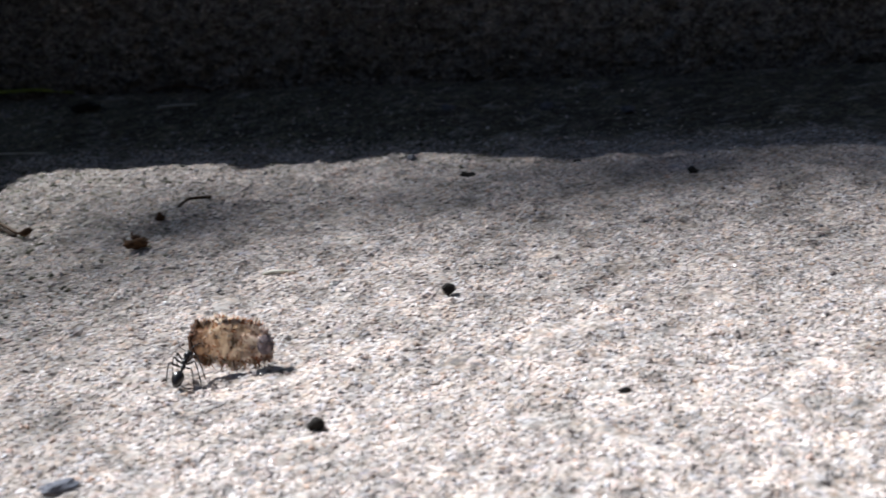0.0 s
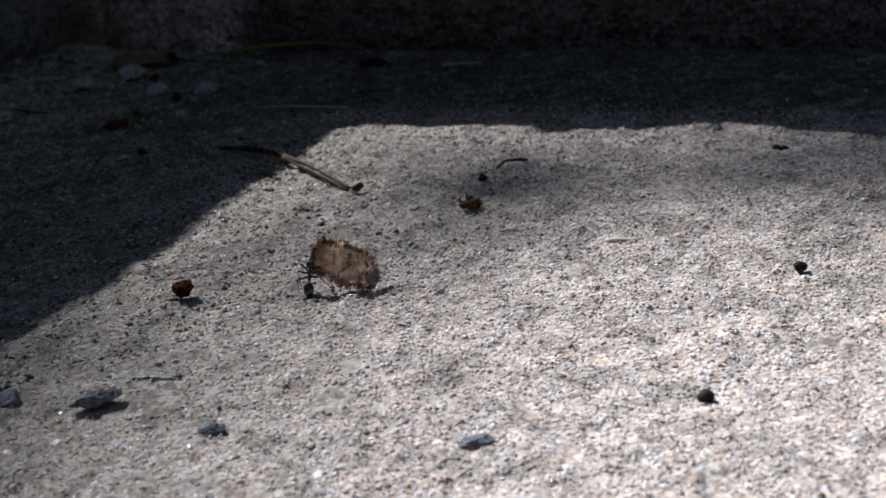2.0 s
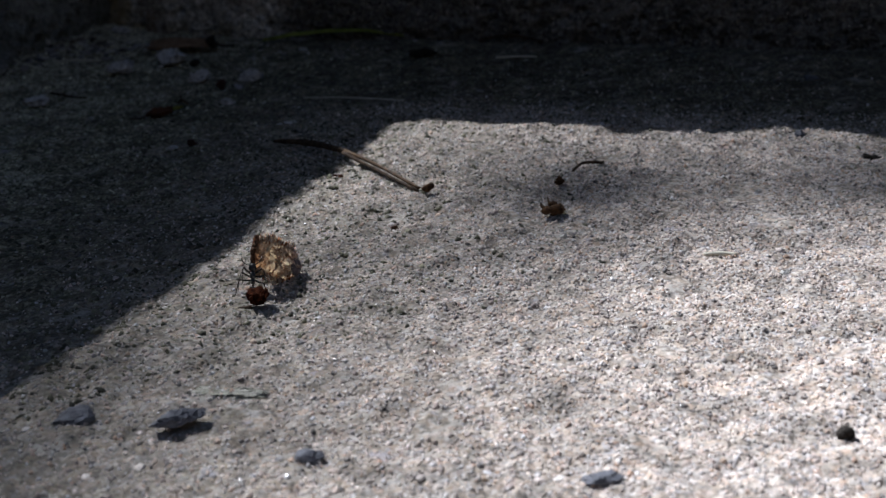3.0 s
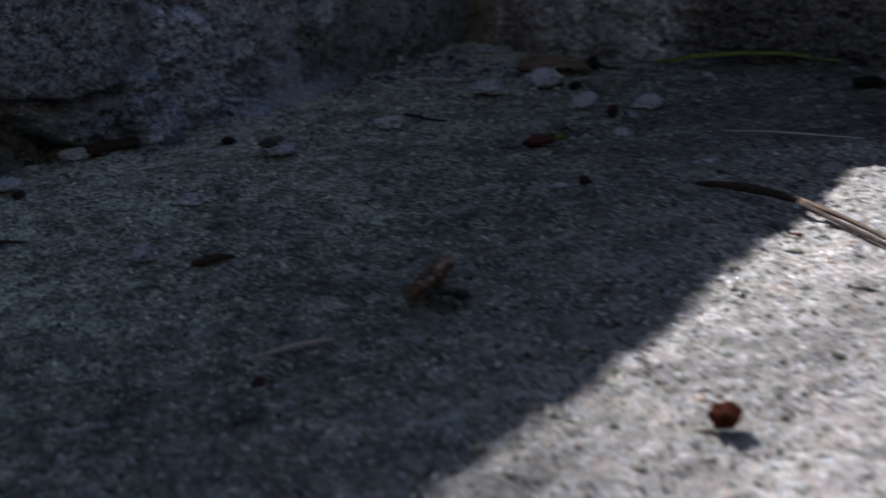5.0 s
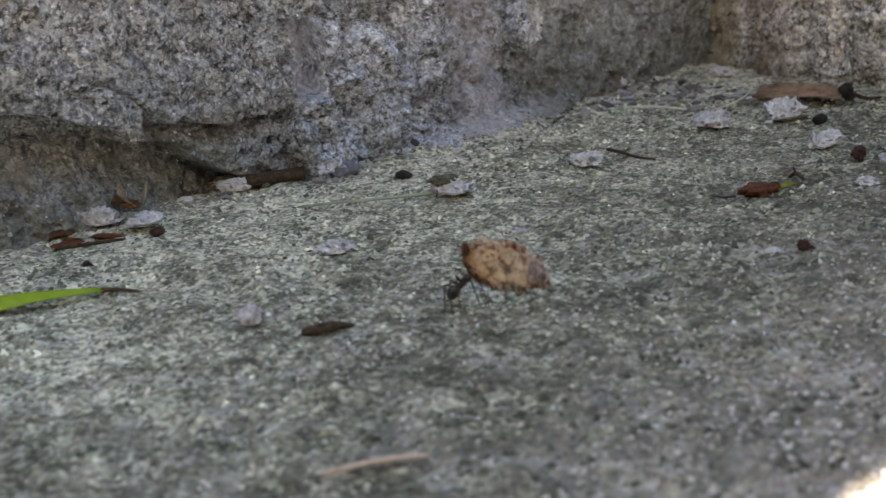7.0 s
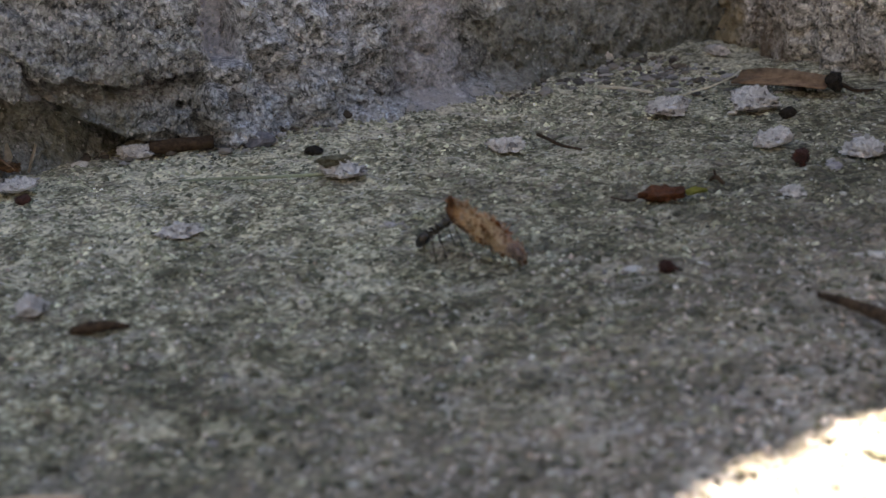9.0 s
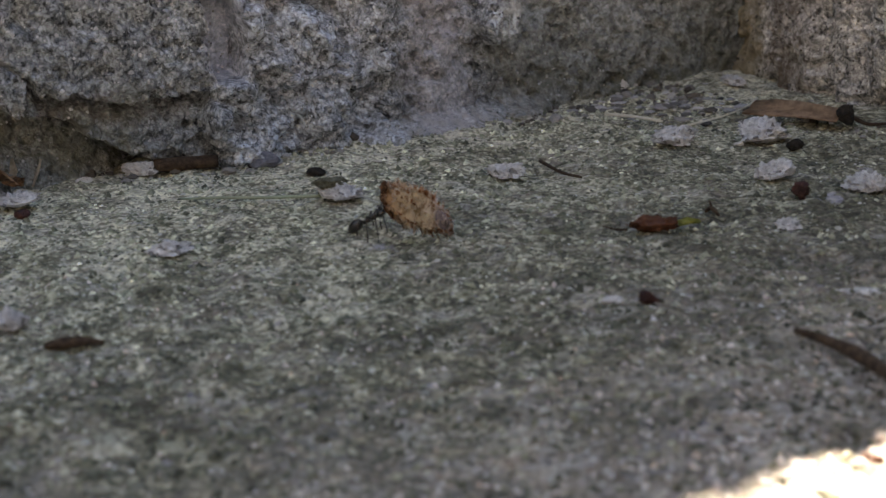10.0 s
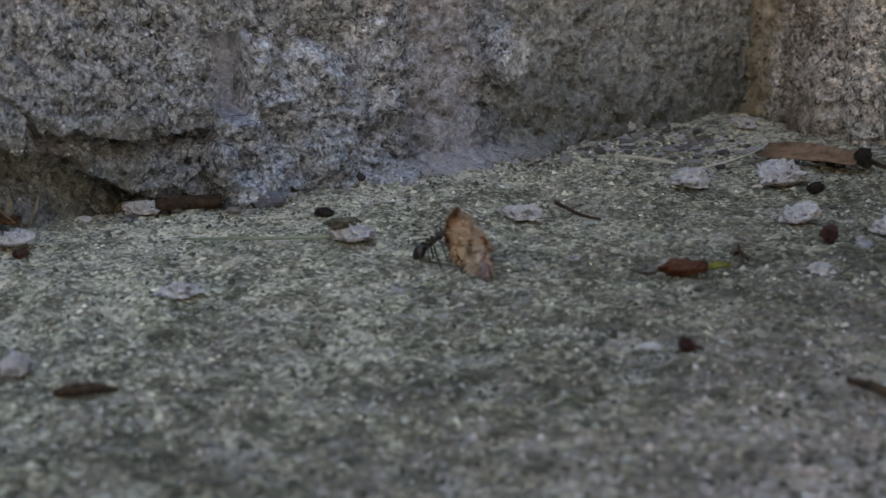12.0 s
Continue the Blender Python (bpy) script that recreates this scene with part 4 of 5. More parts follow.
stone("soil_crumb", 63.6, 101.4, (2.3, 2.2, 2.6), 154, BROWN, "upright dark brown crumb", "soil crumb", "", 20, 0, 0.05, jag=1.5)
tagged(part("curled_stem", tube([(68.6, 104.8, 0.5), (71.2, 106.2, 1.0), (73.6, 106.2, 0.8), (75.6, 105.4, 0.6)], [0.25, 0.25, 0.3, 0.35], 6), TWIG), "thin dark stem in the sun", "stem")
stone("soil_pellet", 81.0, 32.4, (2.3, 2.2, 2.1), 157, BLACK, "black cube-like soil pellet", "pellet", "black pellets", 12, 0, 0.05, jag=0.5, facets=6)
stone("soil_pellet", 45.9, 8.4, (2.3, 2.1, 1.9), 160, BLACK, "black pellet half sunk in sand", "pellet", "black pellets", 35, 0, 0.5, jag=0.7, facets=6)
flower = tagged(new("withered_flower"), "dark red-brown withered flower with a curled stalk", "flower")
part("head", lump((3.2, 3.0, 2.9), 163, 3, 2.2, facets=3), FLOWER, flower).matrix_world = pose(-0.0012, 0.0768, rest(-0.0012, 0.0768))
for n in range(7):
    a = n * 0.9
    part("sepal", blade([(-1.2 + 1.0 * math.cos(a), 76.8 + 1.0 * math.sin(a), 1.4), (-1.2 + 1.5 * math.cos(a), 76.8 + 1.5 * math.sin(a), 2.3), (-1.2 + 1.5 * math.cos(a + 0.4), 76.8 + 1.5 * math.sin(a + 0.4), 3.1)], [0.9, 0.7, 0.2], 0.15, 0.3), FLOWER, flower)
part("stalk", tube([(-2.2, 76.8, 0.8), (-4.4, 77.6, 0.6), (-6.0, 77.2, 0.4), (-7.2, 75.4, 0.4)], [0.35, 0.28, 0.25, 0.2], 6), TWIG, flower, "thin curled stalk")
stone("soil_crumb", 29.0, 96.8, (1.9, 1.7, 1.5), 166, BROWN, "small brown crumb of soil", "soil crumb", "", 0)
stone("slate_flake", -20.8, 49.2, (7.6, 3.8, 2.2), 169, SLATE, "grey slate flake lying loose", "stone flake", "slate flakes", -8, 6, -0.2, jag=0.7, facets=7)
stone("slate_flake", -31.4, 57.0, (6.8, 4.6, 1.6), 172, SLATE, "flat blue-grey slate flake flush with the sand", "stone flake", "slate flakes", 10, 0, 0.7, jag=0.7, facets=7)
stone("lime_patch", -13.6, 54.5, (12.0, 5.0, 0.8), 170, CHIP_GREEN, "thin pale crust of lime on the slab", "lime crust", "", -30, 0, 0.55, jag=1.2, facets=7)
stone("slate_flake", 16.6, 13.6, (4.8, 2.8, 1.2), 175, SLATE, "dark slate sliver set in the slab", "stone flake", "slate flakes", -12, 0, 0.3, jag=0.7, facets=7)
stone("slate_flake", -9.6, 34.0, (3.4, 2.4, 1.6), 178, SLATE, "small oval slate pebble", "pebble", "slate flakes", -20, 0, 0.3, jag=0.5, facets=2)
stone("quartz_grain", 50.0, 77.4, (1.6, 1.4, 1.2), 181, QUARTZ, "bright white quartz grain", "pebble", "quartz grains", 0, 0, 0.2)
stone("quartz_grain", 70.4, 48.6, (2.6, 1.6, 1.0), 184, QUARTZ, "angular white quartz sliver", "pebble", "quartz grains", 20, 0, 0.2)
tagged(part("straw", tube([(64.0, 59.4, 0.6), (66.0, 58.4, 0.7), (68.2, 56.8, 0.6)], [0.3, 0.34, 0.28], 6), STRAW), "tiny white straw in the sun", "straw")
stone("back_pebble", 118.0, 100.8, (2.8, 2.2, 1.8), 187, SLATE, "grey pebble at the edge of the shade", "pebble", "edge pebbles", 0, 0, 0.1)
stone("back_pebble", 139.2, 74.4, (2.4, 2.0, 1.5), 190, BLACK, "dark pebble at the edge of the shade", "pebble", "edge pebbles", 0, 0, 0.1)
stone("back_pebble", 147.2, 50.6, (2.8, 2.4, 1.7), 193, BLACK, "dark pebble in thin shade", "pebble", "edge pebbles", 0, 0, 0.1)
stone("moss_scrap", 119.6, 83.4, (5.0, 2.4, 1.1), 196, BLACK, "flat dark scrap of moss", "moss", "", -35, 0, 0.1, jag=1.8)
stone("soil_crumb", 31.8, 128.6, (2.6, 1.8, 1.2), 199, RUST, "rust-coloured scrap under the stalk", "leaf scrap", "", -20, 0, 0.1)
stone("soil_crumb", 78.4, -9.8, (2.4, 1.2, 0.9), 202, BLACK, "dark sliver in the bright sand", "soil crumb", "", -30, 0, 0.1)


# ---- sand, grit and rubble ----
def grains(name, xs, ys, zs, sizes, material, label, category, seed, flat=0.7, coarse=False):
    """Many little stones in one mesh; coarse: with eight faces each in place of twenty."""
    rng = np.random.RandomState(seed)
    g = (1 + 5**0.5) / 2
    ball = np.array([(-1, g, 0), (1, g, 0), (-1, -g, 0), (1, -g, 0), (0, -1, g), (0, 1, g), (0, -1, -g), (0, 1, -g), (g, 0, -1), (g, 0, 1), (-g, 0, -1), (-g, 0, 1)]) / (2 * (1 + g * g) ** 0.5)
    tris = np.array([(0, 11, 5), (0, 5, 1), (0, 1, 7), (0, 7, 10), (0, 10, 11), (1, 5, 9), (5, 11, 4), (11, 10, 2), (10, 7, 6), (7, 1, 8),
                     (3, 9, 4), (3, 4, 2), (3, 2, 6), (3, 6, 8), (3, 8, 9), (4, 9, 5), (2, 4, 11), (6, 2, 10), (8, 6, 7), (9, 8, 1)])
    if coarse:
        ball = np.array([(1, 0, 0), (-1, 0, 0), (0, 1, 0), (0, -1, 0), (0, 0, 1), (0, 0, -1)]) * 0.55
        tris = np.array([(0, 2, 4), (2, 1, 4), (1, 3, 4), (3, 0, 4), (2, 0, 5), (1, 2, 5), (3, 1, 5), (0, 3, 5)])
    n, corners = len(xs), len(ball)
    v = ball[None] * rng.uniform(0.72, 1.2, (n, corners, 1)) + (rng.uniform(-0.12, 0.12, (n, corners, 3)) if coarse else 0.0)
    v = v * np.stack([rng.uniform(0.8, 1.35, n), rng.uniform(0.7, 1.1, n), rng.uniform(0.5, 0.9, n) * flat / 0.7], -1)[:, None]
    a = rng.uniform(0, 2 * np.pi, n)[:, None]
    x, y = v[..., 0] * np.cos(a) - v[..., 1] * np.sin(a), v[..., 0] * np.sin(a) + v[..., 1] * np.cos(a)
    s = sizes[:, None]
    co = np.stack([x * s + xs[:, None], y * s + ys[:, None], v[..., 2] * s + zs[:, None]], -1).reshape(-1, 3)
    faces = (tris[None] + corners * np.arange(n)[:, None, None]).reshape(-1, 3)
    me = bpy.data.meshes.new(name)
    me.vertices.add(len(co))
    me.vertices.foreach_set("co", co.reshape(-1).astype(np.float32))
    me.loops.add(faces.size)
    me.loops.foreach_set("vertex_index", faces.reshape(-1).astype(np.int32))
    me.polygons.add(len(faces))
    me.polygons.foreach_set("loop_start", np.arange(0, faces.size, 3, dtype=np.int32))
    me.update(calc_edges=True)
    me.polygons.foreach_set("use_smooth", np.full(len(faces), coarse))
    me.materials.append(material)
    return tagged(new(name, me), label, category, kind="stuff")


def sand_material(name, stops, shine, patchy=False, algae=False):
    """Grains of mixed colours; patchy: in drifts of shade; algae: under the slab's green film."""
    m = Nodes(name)
    r = m.island()
    c = m.ramp(r, stops)
    c = m.mix(1.0, c, m.ramp(m.noise(0.0003, 3), [(0.3, 0.8), (0.7, 1.1)]), "MULTIPLY")
    if patchy:
        c = m.mix(1.0, c, m.ramp(m.math("FRACT", m.math("MULTIPLY", r, 91.0)), [(0.0, (0.93, 0.98, 1.06)), (0.35, (1.0, 1.0, 1.0)), (0.6, (1.04, 0.99, 0.93)), (1.0, (1.05, 0.97, 0.97))]), "MULTIPLY")
    if patchy:
        c = m.mix(1.0, c, m.ramp(m.noise(0.009, 5, 0.68), [(0.32, (0.52, 0.505, 0.49)), (0.5, (0.97, 0.94, 0.94)), (0.68, (1.28, 1.22, 1.20))]), "MULTIPLY")
    if algae:
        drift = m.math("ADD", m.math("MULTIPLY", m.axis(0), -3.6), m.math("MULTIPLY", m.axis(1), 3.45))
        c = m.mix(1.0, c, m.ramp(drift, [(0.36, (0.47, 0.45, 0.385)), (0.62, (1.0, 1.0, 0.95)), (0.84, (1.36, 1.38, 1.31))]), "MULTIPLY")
        c = m.mix(1.0, c, m.ramp(m.noise(0.005, 4, 0.65, None, (9, 2, 6)), [(0.38, 0.45), (0.5, 0.95), (0.60, 1.9)]), "MULTIPLY")
        c = m.mix(1.0, c, m.ramp(m.noise(0.014, 4, 0.65, None, (2, 9, 4)), [(0.40, (0.68, 0.69, 0.60)), (0.5, (0.98, 0.98, 0.90)), (0.62, (1.40, 1.38, 1.28))]), "MULTIPLY")
    # a few grains are glassy
    gloss = m.ramp(m.math("FRACT", m.math("MULTIPLY", r, 37.0)), [(0.0, 0.06), (shine, 0.22), (shine + 0.02, 0.85)])
    return m.done(c, gloss, m.noise(0.00025, 3), 0.00002, 0.6)


SAND = sand_material("sand", [(0.0, (0.10, 0.097, 0.095)), (0.06, (0.26, 0.245, 0.24)), (0.18, (0.40, 0.375, 0.355)), (0.36, (0.50, 0.465, 0.44)), (0.50, (0.60, 0.555, 0.51)),
                              (0.60, (0.64, 0.54, 0.44)), (0.64, (0.56, 0.42, 0.33)), (0.70, (0.66, 0.62, 0.58)), (0.88, (0.76, 0.73, 0.69)), (1.0, (0.94, 0.92, 0.90))], 0.34, True)
GRIT = sand_material("grit", [(0.0, (0.07, 0.068, 0.052)), (0.3, (0.13, 0.13, 0.098)), (0.55, (0.22, 0.217, 0.172)), (0.75, (0.40, 0.405, 0.36)), (1.0, (0.62, 0.62, 0.58))], 0.02)

rng = np.random.RandomState(5)


def scatter(n, lo, hi):
    x, y = rng.uniform(lo[0], hi[0], n), rng.uniform(lo[1], hi[1], n)
    clear = ((x - CORNER.x) * LONG_OUT.x + (y - CORNER.y) * LONG_OUT.y > 0.004) & ((x - CORNER.x) * SHORT_OUT.x + (y - CORNER.y) * SHORT_OUT.y > 0.003)
    return x[clear], y[clear]


x, y = scatter(230000, (-0.07, -0.05), (0.19, 0.17))
# film mask, including the strip where the short step's shade is coloured in
algae = np.clip(np.maximum((-0.72 * x + 0.69 * y - 0.012) * 12, (0.072 + 0.669 * (x - 0.012) + 0.743 * (y - 0.284)) * 40), 0, 1)
bare = rough(x, y, 0.006, 2, 77) > 0.75
keep = (rng.uniform(0, 1, len(x)) > 0.97 * algae) & ~bare
x, y = x[keep], y[keep]
s = np.clip(0.00034 * np.exp(rng.normal(0, 0.34, len(x))), 0, 0.00068)
grains("sand", x, y, slab_height(x, y) - s * 0.2, s * 1.6, SAND, "coarse mixed sand grains set in the slab", "sand", 6, 0.9, coarse=True)
x, y = scatter(18000, (-0.125, 0.06), (0.14, 0.29))
s = np.clip(0.00025 * np.exp(rng.normal(0, 0.4, len(x))), 0, 0.00055)
grains("grit", x, y, slab_height(x, y), s * 1.5, GRIT, "fine grey-green grit stuck to the slab", "grit", 7)
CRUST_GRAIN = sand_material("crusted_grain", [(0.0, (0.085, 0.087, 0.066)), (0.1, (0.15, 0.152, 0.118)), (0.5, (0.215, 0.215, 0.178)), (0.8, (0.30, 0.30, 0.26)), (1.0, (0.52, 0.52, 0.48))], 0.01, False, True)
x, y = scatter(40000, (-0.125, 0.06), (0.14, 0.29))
# same mask as the sand's, painted shade strip included
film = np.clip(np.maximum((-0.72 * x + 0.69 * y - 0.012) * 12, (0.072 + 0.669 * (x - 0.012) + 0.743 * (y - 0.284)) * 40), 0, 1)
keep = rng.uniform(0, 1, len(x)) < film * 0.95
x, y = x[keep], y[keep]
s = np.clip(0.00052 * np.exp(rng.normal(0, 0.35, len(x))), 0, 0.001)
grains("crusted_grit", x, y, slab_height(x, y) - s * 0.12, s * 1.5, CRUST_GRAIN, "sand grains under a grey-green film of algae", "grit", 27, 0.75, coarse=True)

x, y = rng.uniform(-0.05, 0.15, 900), rng.uniform(-0.05, 0.06, 900)
s = np.clip(0.00062 * np.exp(rng.normal(0, 0.35, len(x))), 0.0004, 0.0012)
grains("coarse_sand", x, y, slab_height(x, y) - s * 0.1, s * 1.5, SAND, "coarse pale and dark pebbles in the slab's surface", "sand", 16, 0.5)

# crumbs along the feet of the two steps
n = 420
u = rng.uniform(0.0, 0.16, n)
d = 0.004 + np.abs(rng.normal(0, 0.0035, n)) - 0.012 * step(0.088, 0.13, u) + 0.001
x, y = CORNER.x + u * LONG.x + d * LONG_OUT.x, CORNER.y + u * LONG.y + d * LONG_OUT.y
u2 = rng.uniform(0.0, 0.1, 160)
d2 = 0.003 + np.abs(rng.normal(0, 0.006, 160))
x = np.concatenate([x, CORNER.x + u2 * SHORT.x + d2 * SHORT_OUT.x])
y = np.concatenate([y, CORNER.y + u2 * SHORT.y + d2 * SHORT_OUT.y])
s = 0.0006 * np.exp(rng.normal(0, 0.5, len(x)))
grains("rubble", x, y, slab_height(x, y) + s * 0.2, s * 1.4, sand_material("rubble", [(0.0, (0.04, 0.03, 0.025)), (0.3, (0.14, 0.12, 0.10)), (0.7, (0.30, 0.29, 0.28)), (1.0, (0.62, 0.61, 0.60))], 0.01),
       "crumbs of mortar and dirt along the risers", "rubble", 8)
# flat flakes heaped in the corner
n = 200
x, y = rng.normal(0.016, 0.013, n), rng.normal(0.264, 0.008, n)
ok = ((x - CORNER.x) * LONG_OUT.x + (y - CORNER.y) * LONG_OUT.y > 0.005) & ((x - CORNER.x) * SHORT_OUT.x + (y - CORNER.y) * SHORT_OUT.y > 0.004)
x, y = x[ok], y[ok]
s = np.clip(0.0013 * np.exp(rng.normal(0, 0.4, len(x))), 0, 0.0021)
grains("flakes", x, y, slab_height(x, y) + s * 0.12, s * 1.3, sand_material("flake_grey", [(0.0, (0.05, 0.045, 0.04)), (0.4, (0.18, 0.17, 0.16)), (0.8, (0.36, 0.35, 0.35)), (1.0, (0.62, 0.61, 0.62))], 0.01),
       "thin grey flakes heaped in the corner", "rubble", 9, 0.35)


# coarse grit standing out of the two risers
def wall_grit(name, along, out, relief, count, u_hi, stops, label, seed):
    r = np.random.RandomState(seed)
    u, z = r.uniform(0, u_hi, count), r.uniform(0, 0.04, count)
    d = relief(u, z)
    s = np.clip(0.00026 * np.exp(r.normal(0, 0.45, count)), 0, 0.0005)
    x, y = CORNER.x + u * along.x + d * out.x, CORNER.y + u * along.y + d * out.y
    grains(name, x, y, z, s * 1.5, sand_material(name, stops, 0.01), label, "grit", seed + 1, 1.0)


wall_grit("block_grit", LONG, LONG_OUT, long_relief, 2200, 0.165, [(0.0, (0.10, 0.10, 0.10)), (0.25, (0.24, 0.245, 0.25)), (0.6, (0.38, 0.385, 0.40)), (1.0, (0.62, 0.63, 0.66))],
          "coarse grit in the block riser", 31)
wall_grit("stained_grit", SHORT, SHORT_OUT, short_relief, 3600, 0.27, [(0.0, (0.07, 0.055, 0.04)), (0.4, (0.24, 0.20, 0.16)), (1.0, (0.56, 0.51, 0.44))],
          "coarse grit in the stained riser", 41)


# ---- the ant and what it hauls ----
def gloss(name, color, rough_value, coat):
    m = Nodes(name)
    c = m.mix(m.noise(0.0004, 3), color, tuple(v * 1.8 for v in color))
    return m.done(c, rough_value, m.noise(0.00008, 2), 0.000006, 0.6, coat_weight=coat, coat_roughness=0.12)


ANT_BODY = gloss("black_ant_shell", (0.010, 0.008, 0.007), 0.3, 0.6)
ANT_LEG = gloss("dark_ant_leg", (0.018, 0.011, 0.008), 0.4, 0.3)


def egg(center, radii, lean=0.0, pinch=0.0, detail=3):
    """An egg-shaped body part, mm; pinch narrows its front."""
    bm = bmesh.new()
    bmesh.ops.create_icosphere(bm, subdivisions=detail, radius=1.0)
    turn = Matrix.Rotation(radians(lean), 3, "Y")
    for v in bm.verts:
        k = 1 - pinch * v.co.x
        v.co = turn @ Vector((v.co.x * radii[0], v.co.y * radii[1] * k, v.co.z * radii[2] * k)) + Vector(center)
        v.co *= 0.001
    return bm


GROWN = 1.18


def make_ant():
    """Its jaws are at the origin, its head along +x; the body trails down behind."""
    ant = tagged(new("ant"), "glossy black ant hauling a fuzzy insect wing", "ant")
    head = part("head", egg((-0.62, 0, 0.0), (0.55, 0.48, 0.42), -14, 0.12), ANT_BODY, ant)
    for s in (-1, 1):
        part("jaw", tube([(-0.25, 0.22 * s, -0.05), (-0.02, 0.26 * s, -0.1), (0.16, 0.06 * s, -0.12)], [0.11, 0.09, 0.03], 6), ANT_LEG, head)
        part("eye", egg((-0.72, 0.42 * s, 0.14), (0.12, 0.06, 0.1), 0, 0, 2), ANT_LEG, head)
        part("antenna", tube([(-0.35, 0.2 * s, 0.25), (-0.3, 0.75 * s, 0.95), (0.2, 1.15 * s, 0.95), (0.75, 1.25 * s, 0.55)], [0.06, 0.055, 0.06, 0.045], 6), ANT_LEG, head)
    part("thorax", egg((-1.55, 0, 0.02), (0.55, 0.36, 0.38), 10, 0.1), ANT_BODY, ant)
    part("mid_body", egg((-2.25, 0, -0.1), (0.5, 0.27, 0.3), 4, 0.1), ANT_BODY, ant)
    part("petiole", egg((-2.86, 0, -0.14), (0.2, 0.14, 0.26), 0, 0, 2), ANT_BODY, ant)
    part("abdomen", egg((-4.0, 0, -0.1), (1.02, 0.68, 0.64), -12, -0.18), ANT_BODY, ant, "shining round abdomen")
    legs = []
    lean = radians(36)
    for at, reach, swing in ((-1.35, 1.5, 0.5), (-1.75, 1.9, -0.3), (-2.2, 2.1, -1.4)):
        for s in (-1, 1):
            hip = Vector((at, 0.25 * s, -0.2))
            # where the slab lies below this hip, seen from the leaning body
            drop = (4.9 + 0.72 * at) / math.cos(lean) * 0.9
            knee = Vector((swing * 0.5 + 0.3, reach * 0.62 * s, 0.55))
            foot = Vector((swing + 0.15 - drop * math.sin(lean) * 0.55, reach * s, -drop * 0.78))
            low = knee.lerp(foot, 0.72) + Vector((0, 0.08 * s, -0.05))
            pts = [(0, 0, 0), tuple(knee * 0.55 + Vector((0, 0, 0.12))), tuple(knee), tuple(low), tuple(foot)]
            bm = tube(pts, [0.12, 0.13, 0.08, 0.055, 0.035], 6)
            me = bpy.data.meshes.new("leg")
            bm.to_mesh(me)
            bm.free()
            me.materials.append(ANT_LEG)
            leg = new("leg", me)
            leg.parent = ant
            leg.location = hip * 0.001
            legs.append((leg, hip * 0.001, s))
    for ob in list(ant.children) + list(head.children):
        ob.data.transform(Matrix.Scale(GROWN, 4))
    for leg, hip, s in legs:
        leg.location = hip * GROWN
    return ant, [(leg, hip * GROWN, s) for leg, hip, s in legs]


def see_through(m, color, amount, gap=0.0):
    """Lets light through a thin skin: amount of it scattered in the colour, gap of it straight."""
    out = m.bsdf.outputs[0]
    for kind, share, tone in (("ShaderNodeBsdfTranslucent", amount, color), ("ShaderNodeBsdfTransparent", gap, (1.0, 0.97, 0.92))):
        if share:
            t = m.add(kind)
            m.put(t.inputs[0], tone)
            mix = m.add("ShaderNodeMixShader")
            mix.inputs[0].default_value = share
            m.put(mix.inputs[1], out), m.put(mix.inputs[2], t.outputs[0])
            out = mix.outputs[0]
    m.tree.links.new(out, m.tree.nodes["Material Output"].inputs[0])
    return m.mat


def wing_material():
    """Rusty at the root, tan and cream beyond, lilac at the far end, with brown waves across it."""
    m = Nodes("scaly_wing")
    along = m.math("MULTIPLY", m.axis(0), 86.0, True)
    c = m.ramp(along, [(0.0, (0.30, 0.14, 0.07)), (0.12, (0.72, 0.48, 0.29)), (0.34, (0.90, 0.77, 0.60)), (0.7, (0.94, 0.87, 0.78)), (0.9, (0.86, 0.79, 0.80)), (1.0, (0.62, 0.55, 0.58))])
    c = wing_waves(m, c)
    m.done(c, 0.85, m.noise(0.0005, 4, 0.7), 0.0002, 0.2)
    return see_through(m, m.mix(1.0, c, (1.10, 0.95, 0.70), "MULTIPLY"), 0.5, 0.08)


def wing_waves(m, c):
    """Soft brown bands across a wing's colour c."""
    wave = m.ramp(m.noise(0.0017, 4, 0.6, (1.6, 0.6, 0.8), (2, 2, 2)), [(0.54, 0.0), (0.62, 0.75)])
    return m.mix(wave, c, m.mix(1.0, c, (0.50, 0.34, 0.22), "MULTIPLY"))


def fuzz_material(name, stops, through):
    """Hairs of mixed colours, rusty near the root and lilac at the far end."""
    m = Nodes(name)
    c = m.mix(1.0, m.ramp(m.island(), stops), m.ramp(m.noise(0.0011, 3), [(0.38, 0.84), (0.6, 1.03)]), "MULTIPLY")
    c = wing_waves(m, c)
    root = m.math("SUBTRACT", 1.0, m.math("MULTIPLY", m.axis(0), 330.0, True), True)
    c = m.mix(root, c, (0.30, 0.14, 0.07))
    c = m.mix(m.math("MULTIPLY", m.math("SUBTRACT", m.axis(0), 0.0075), 400.0, True), c, m.mix(1.0, c, (0.93, 0.93, 1.08), "MULTIPLY"))
    m.done(c, 0.8, None, 0.0, 0.2)
    return see_through(m, m.mix(1.0, c, (1.08, 0.96, 0.76), "MULTIPLY"), through)


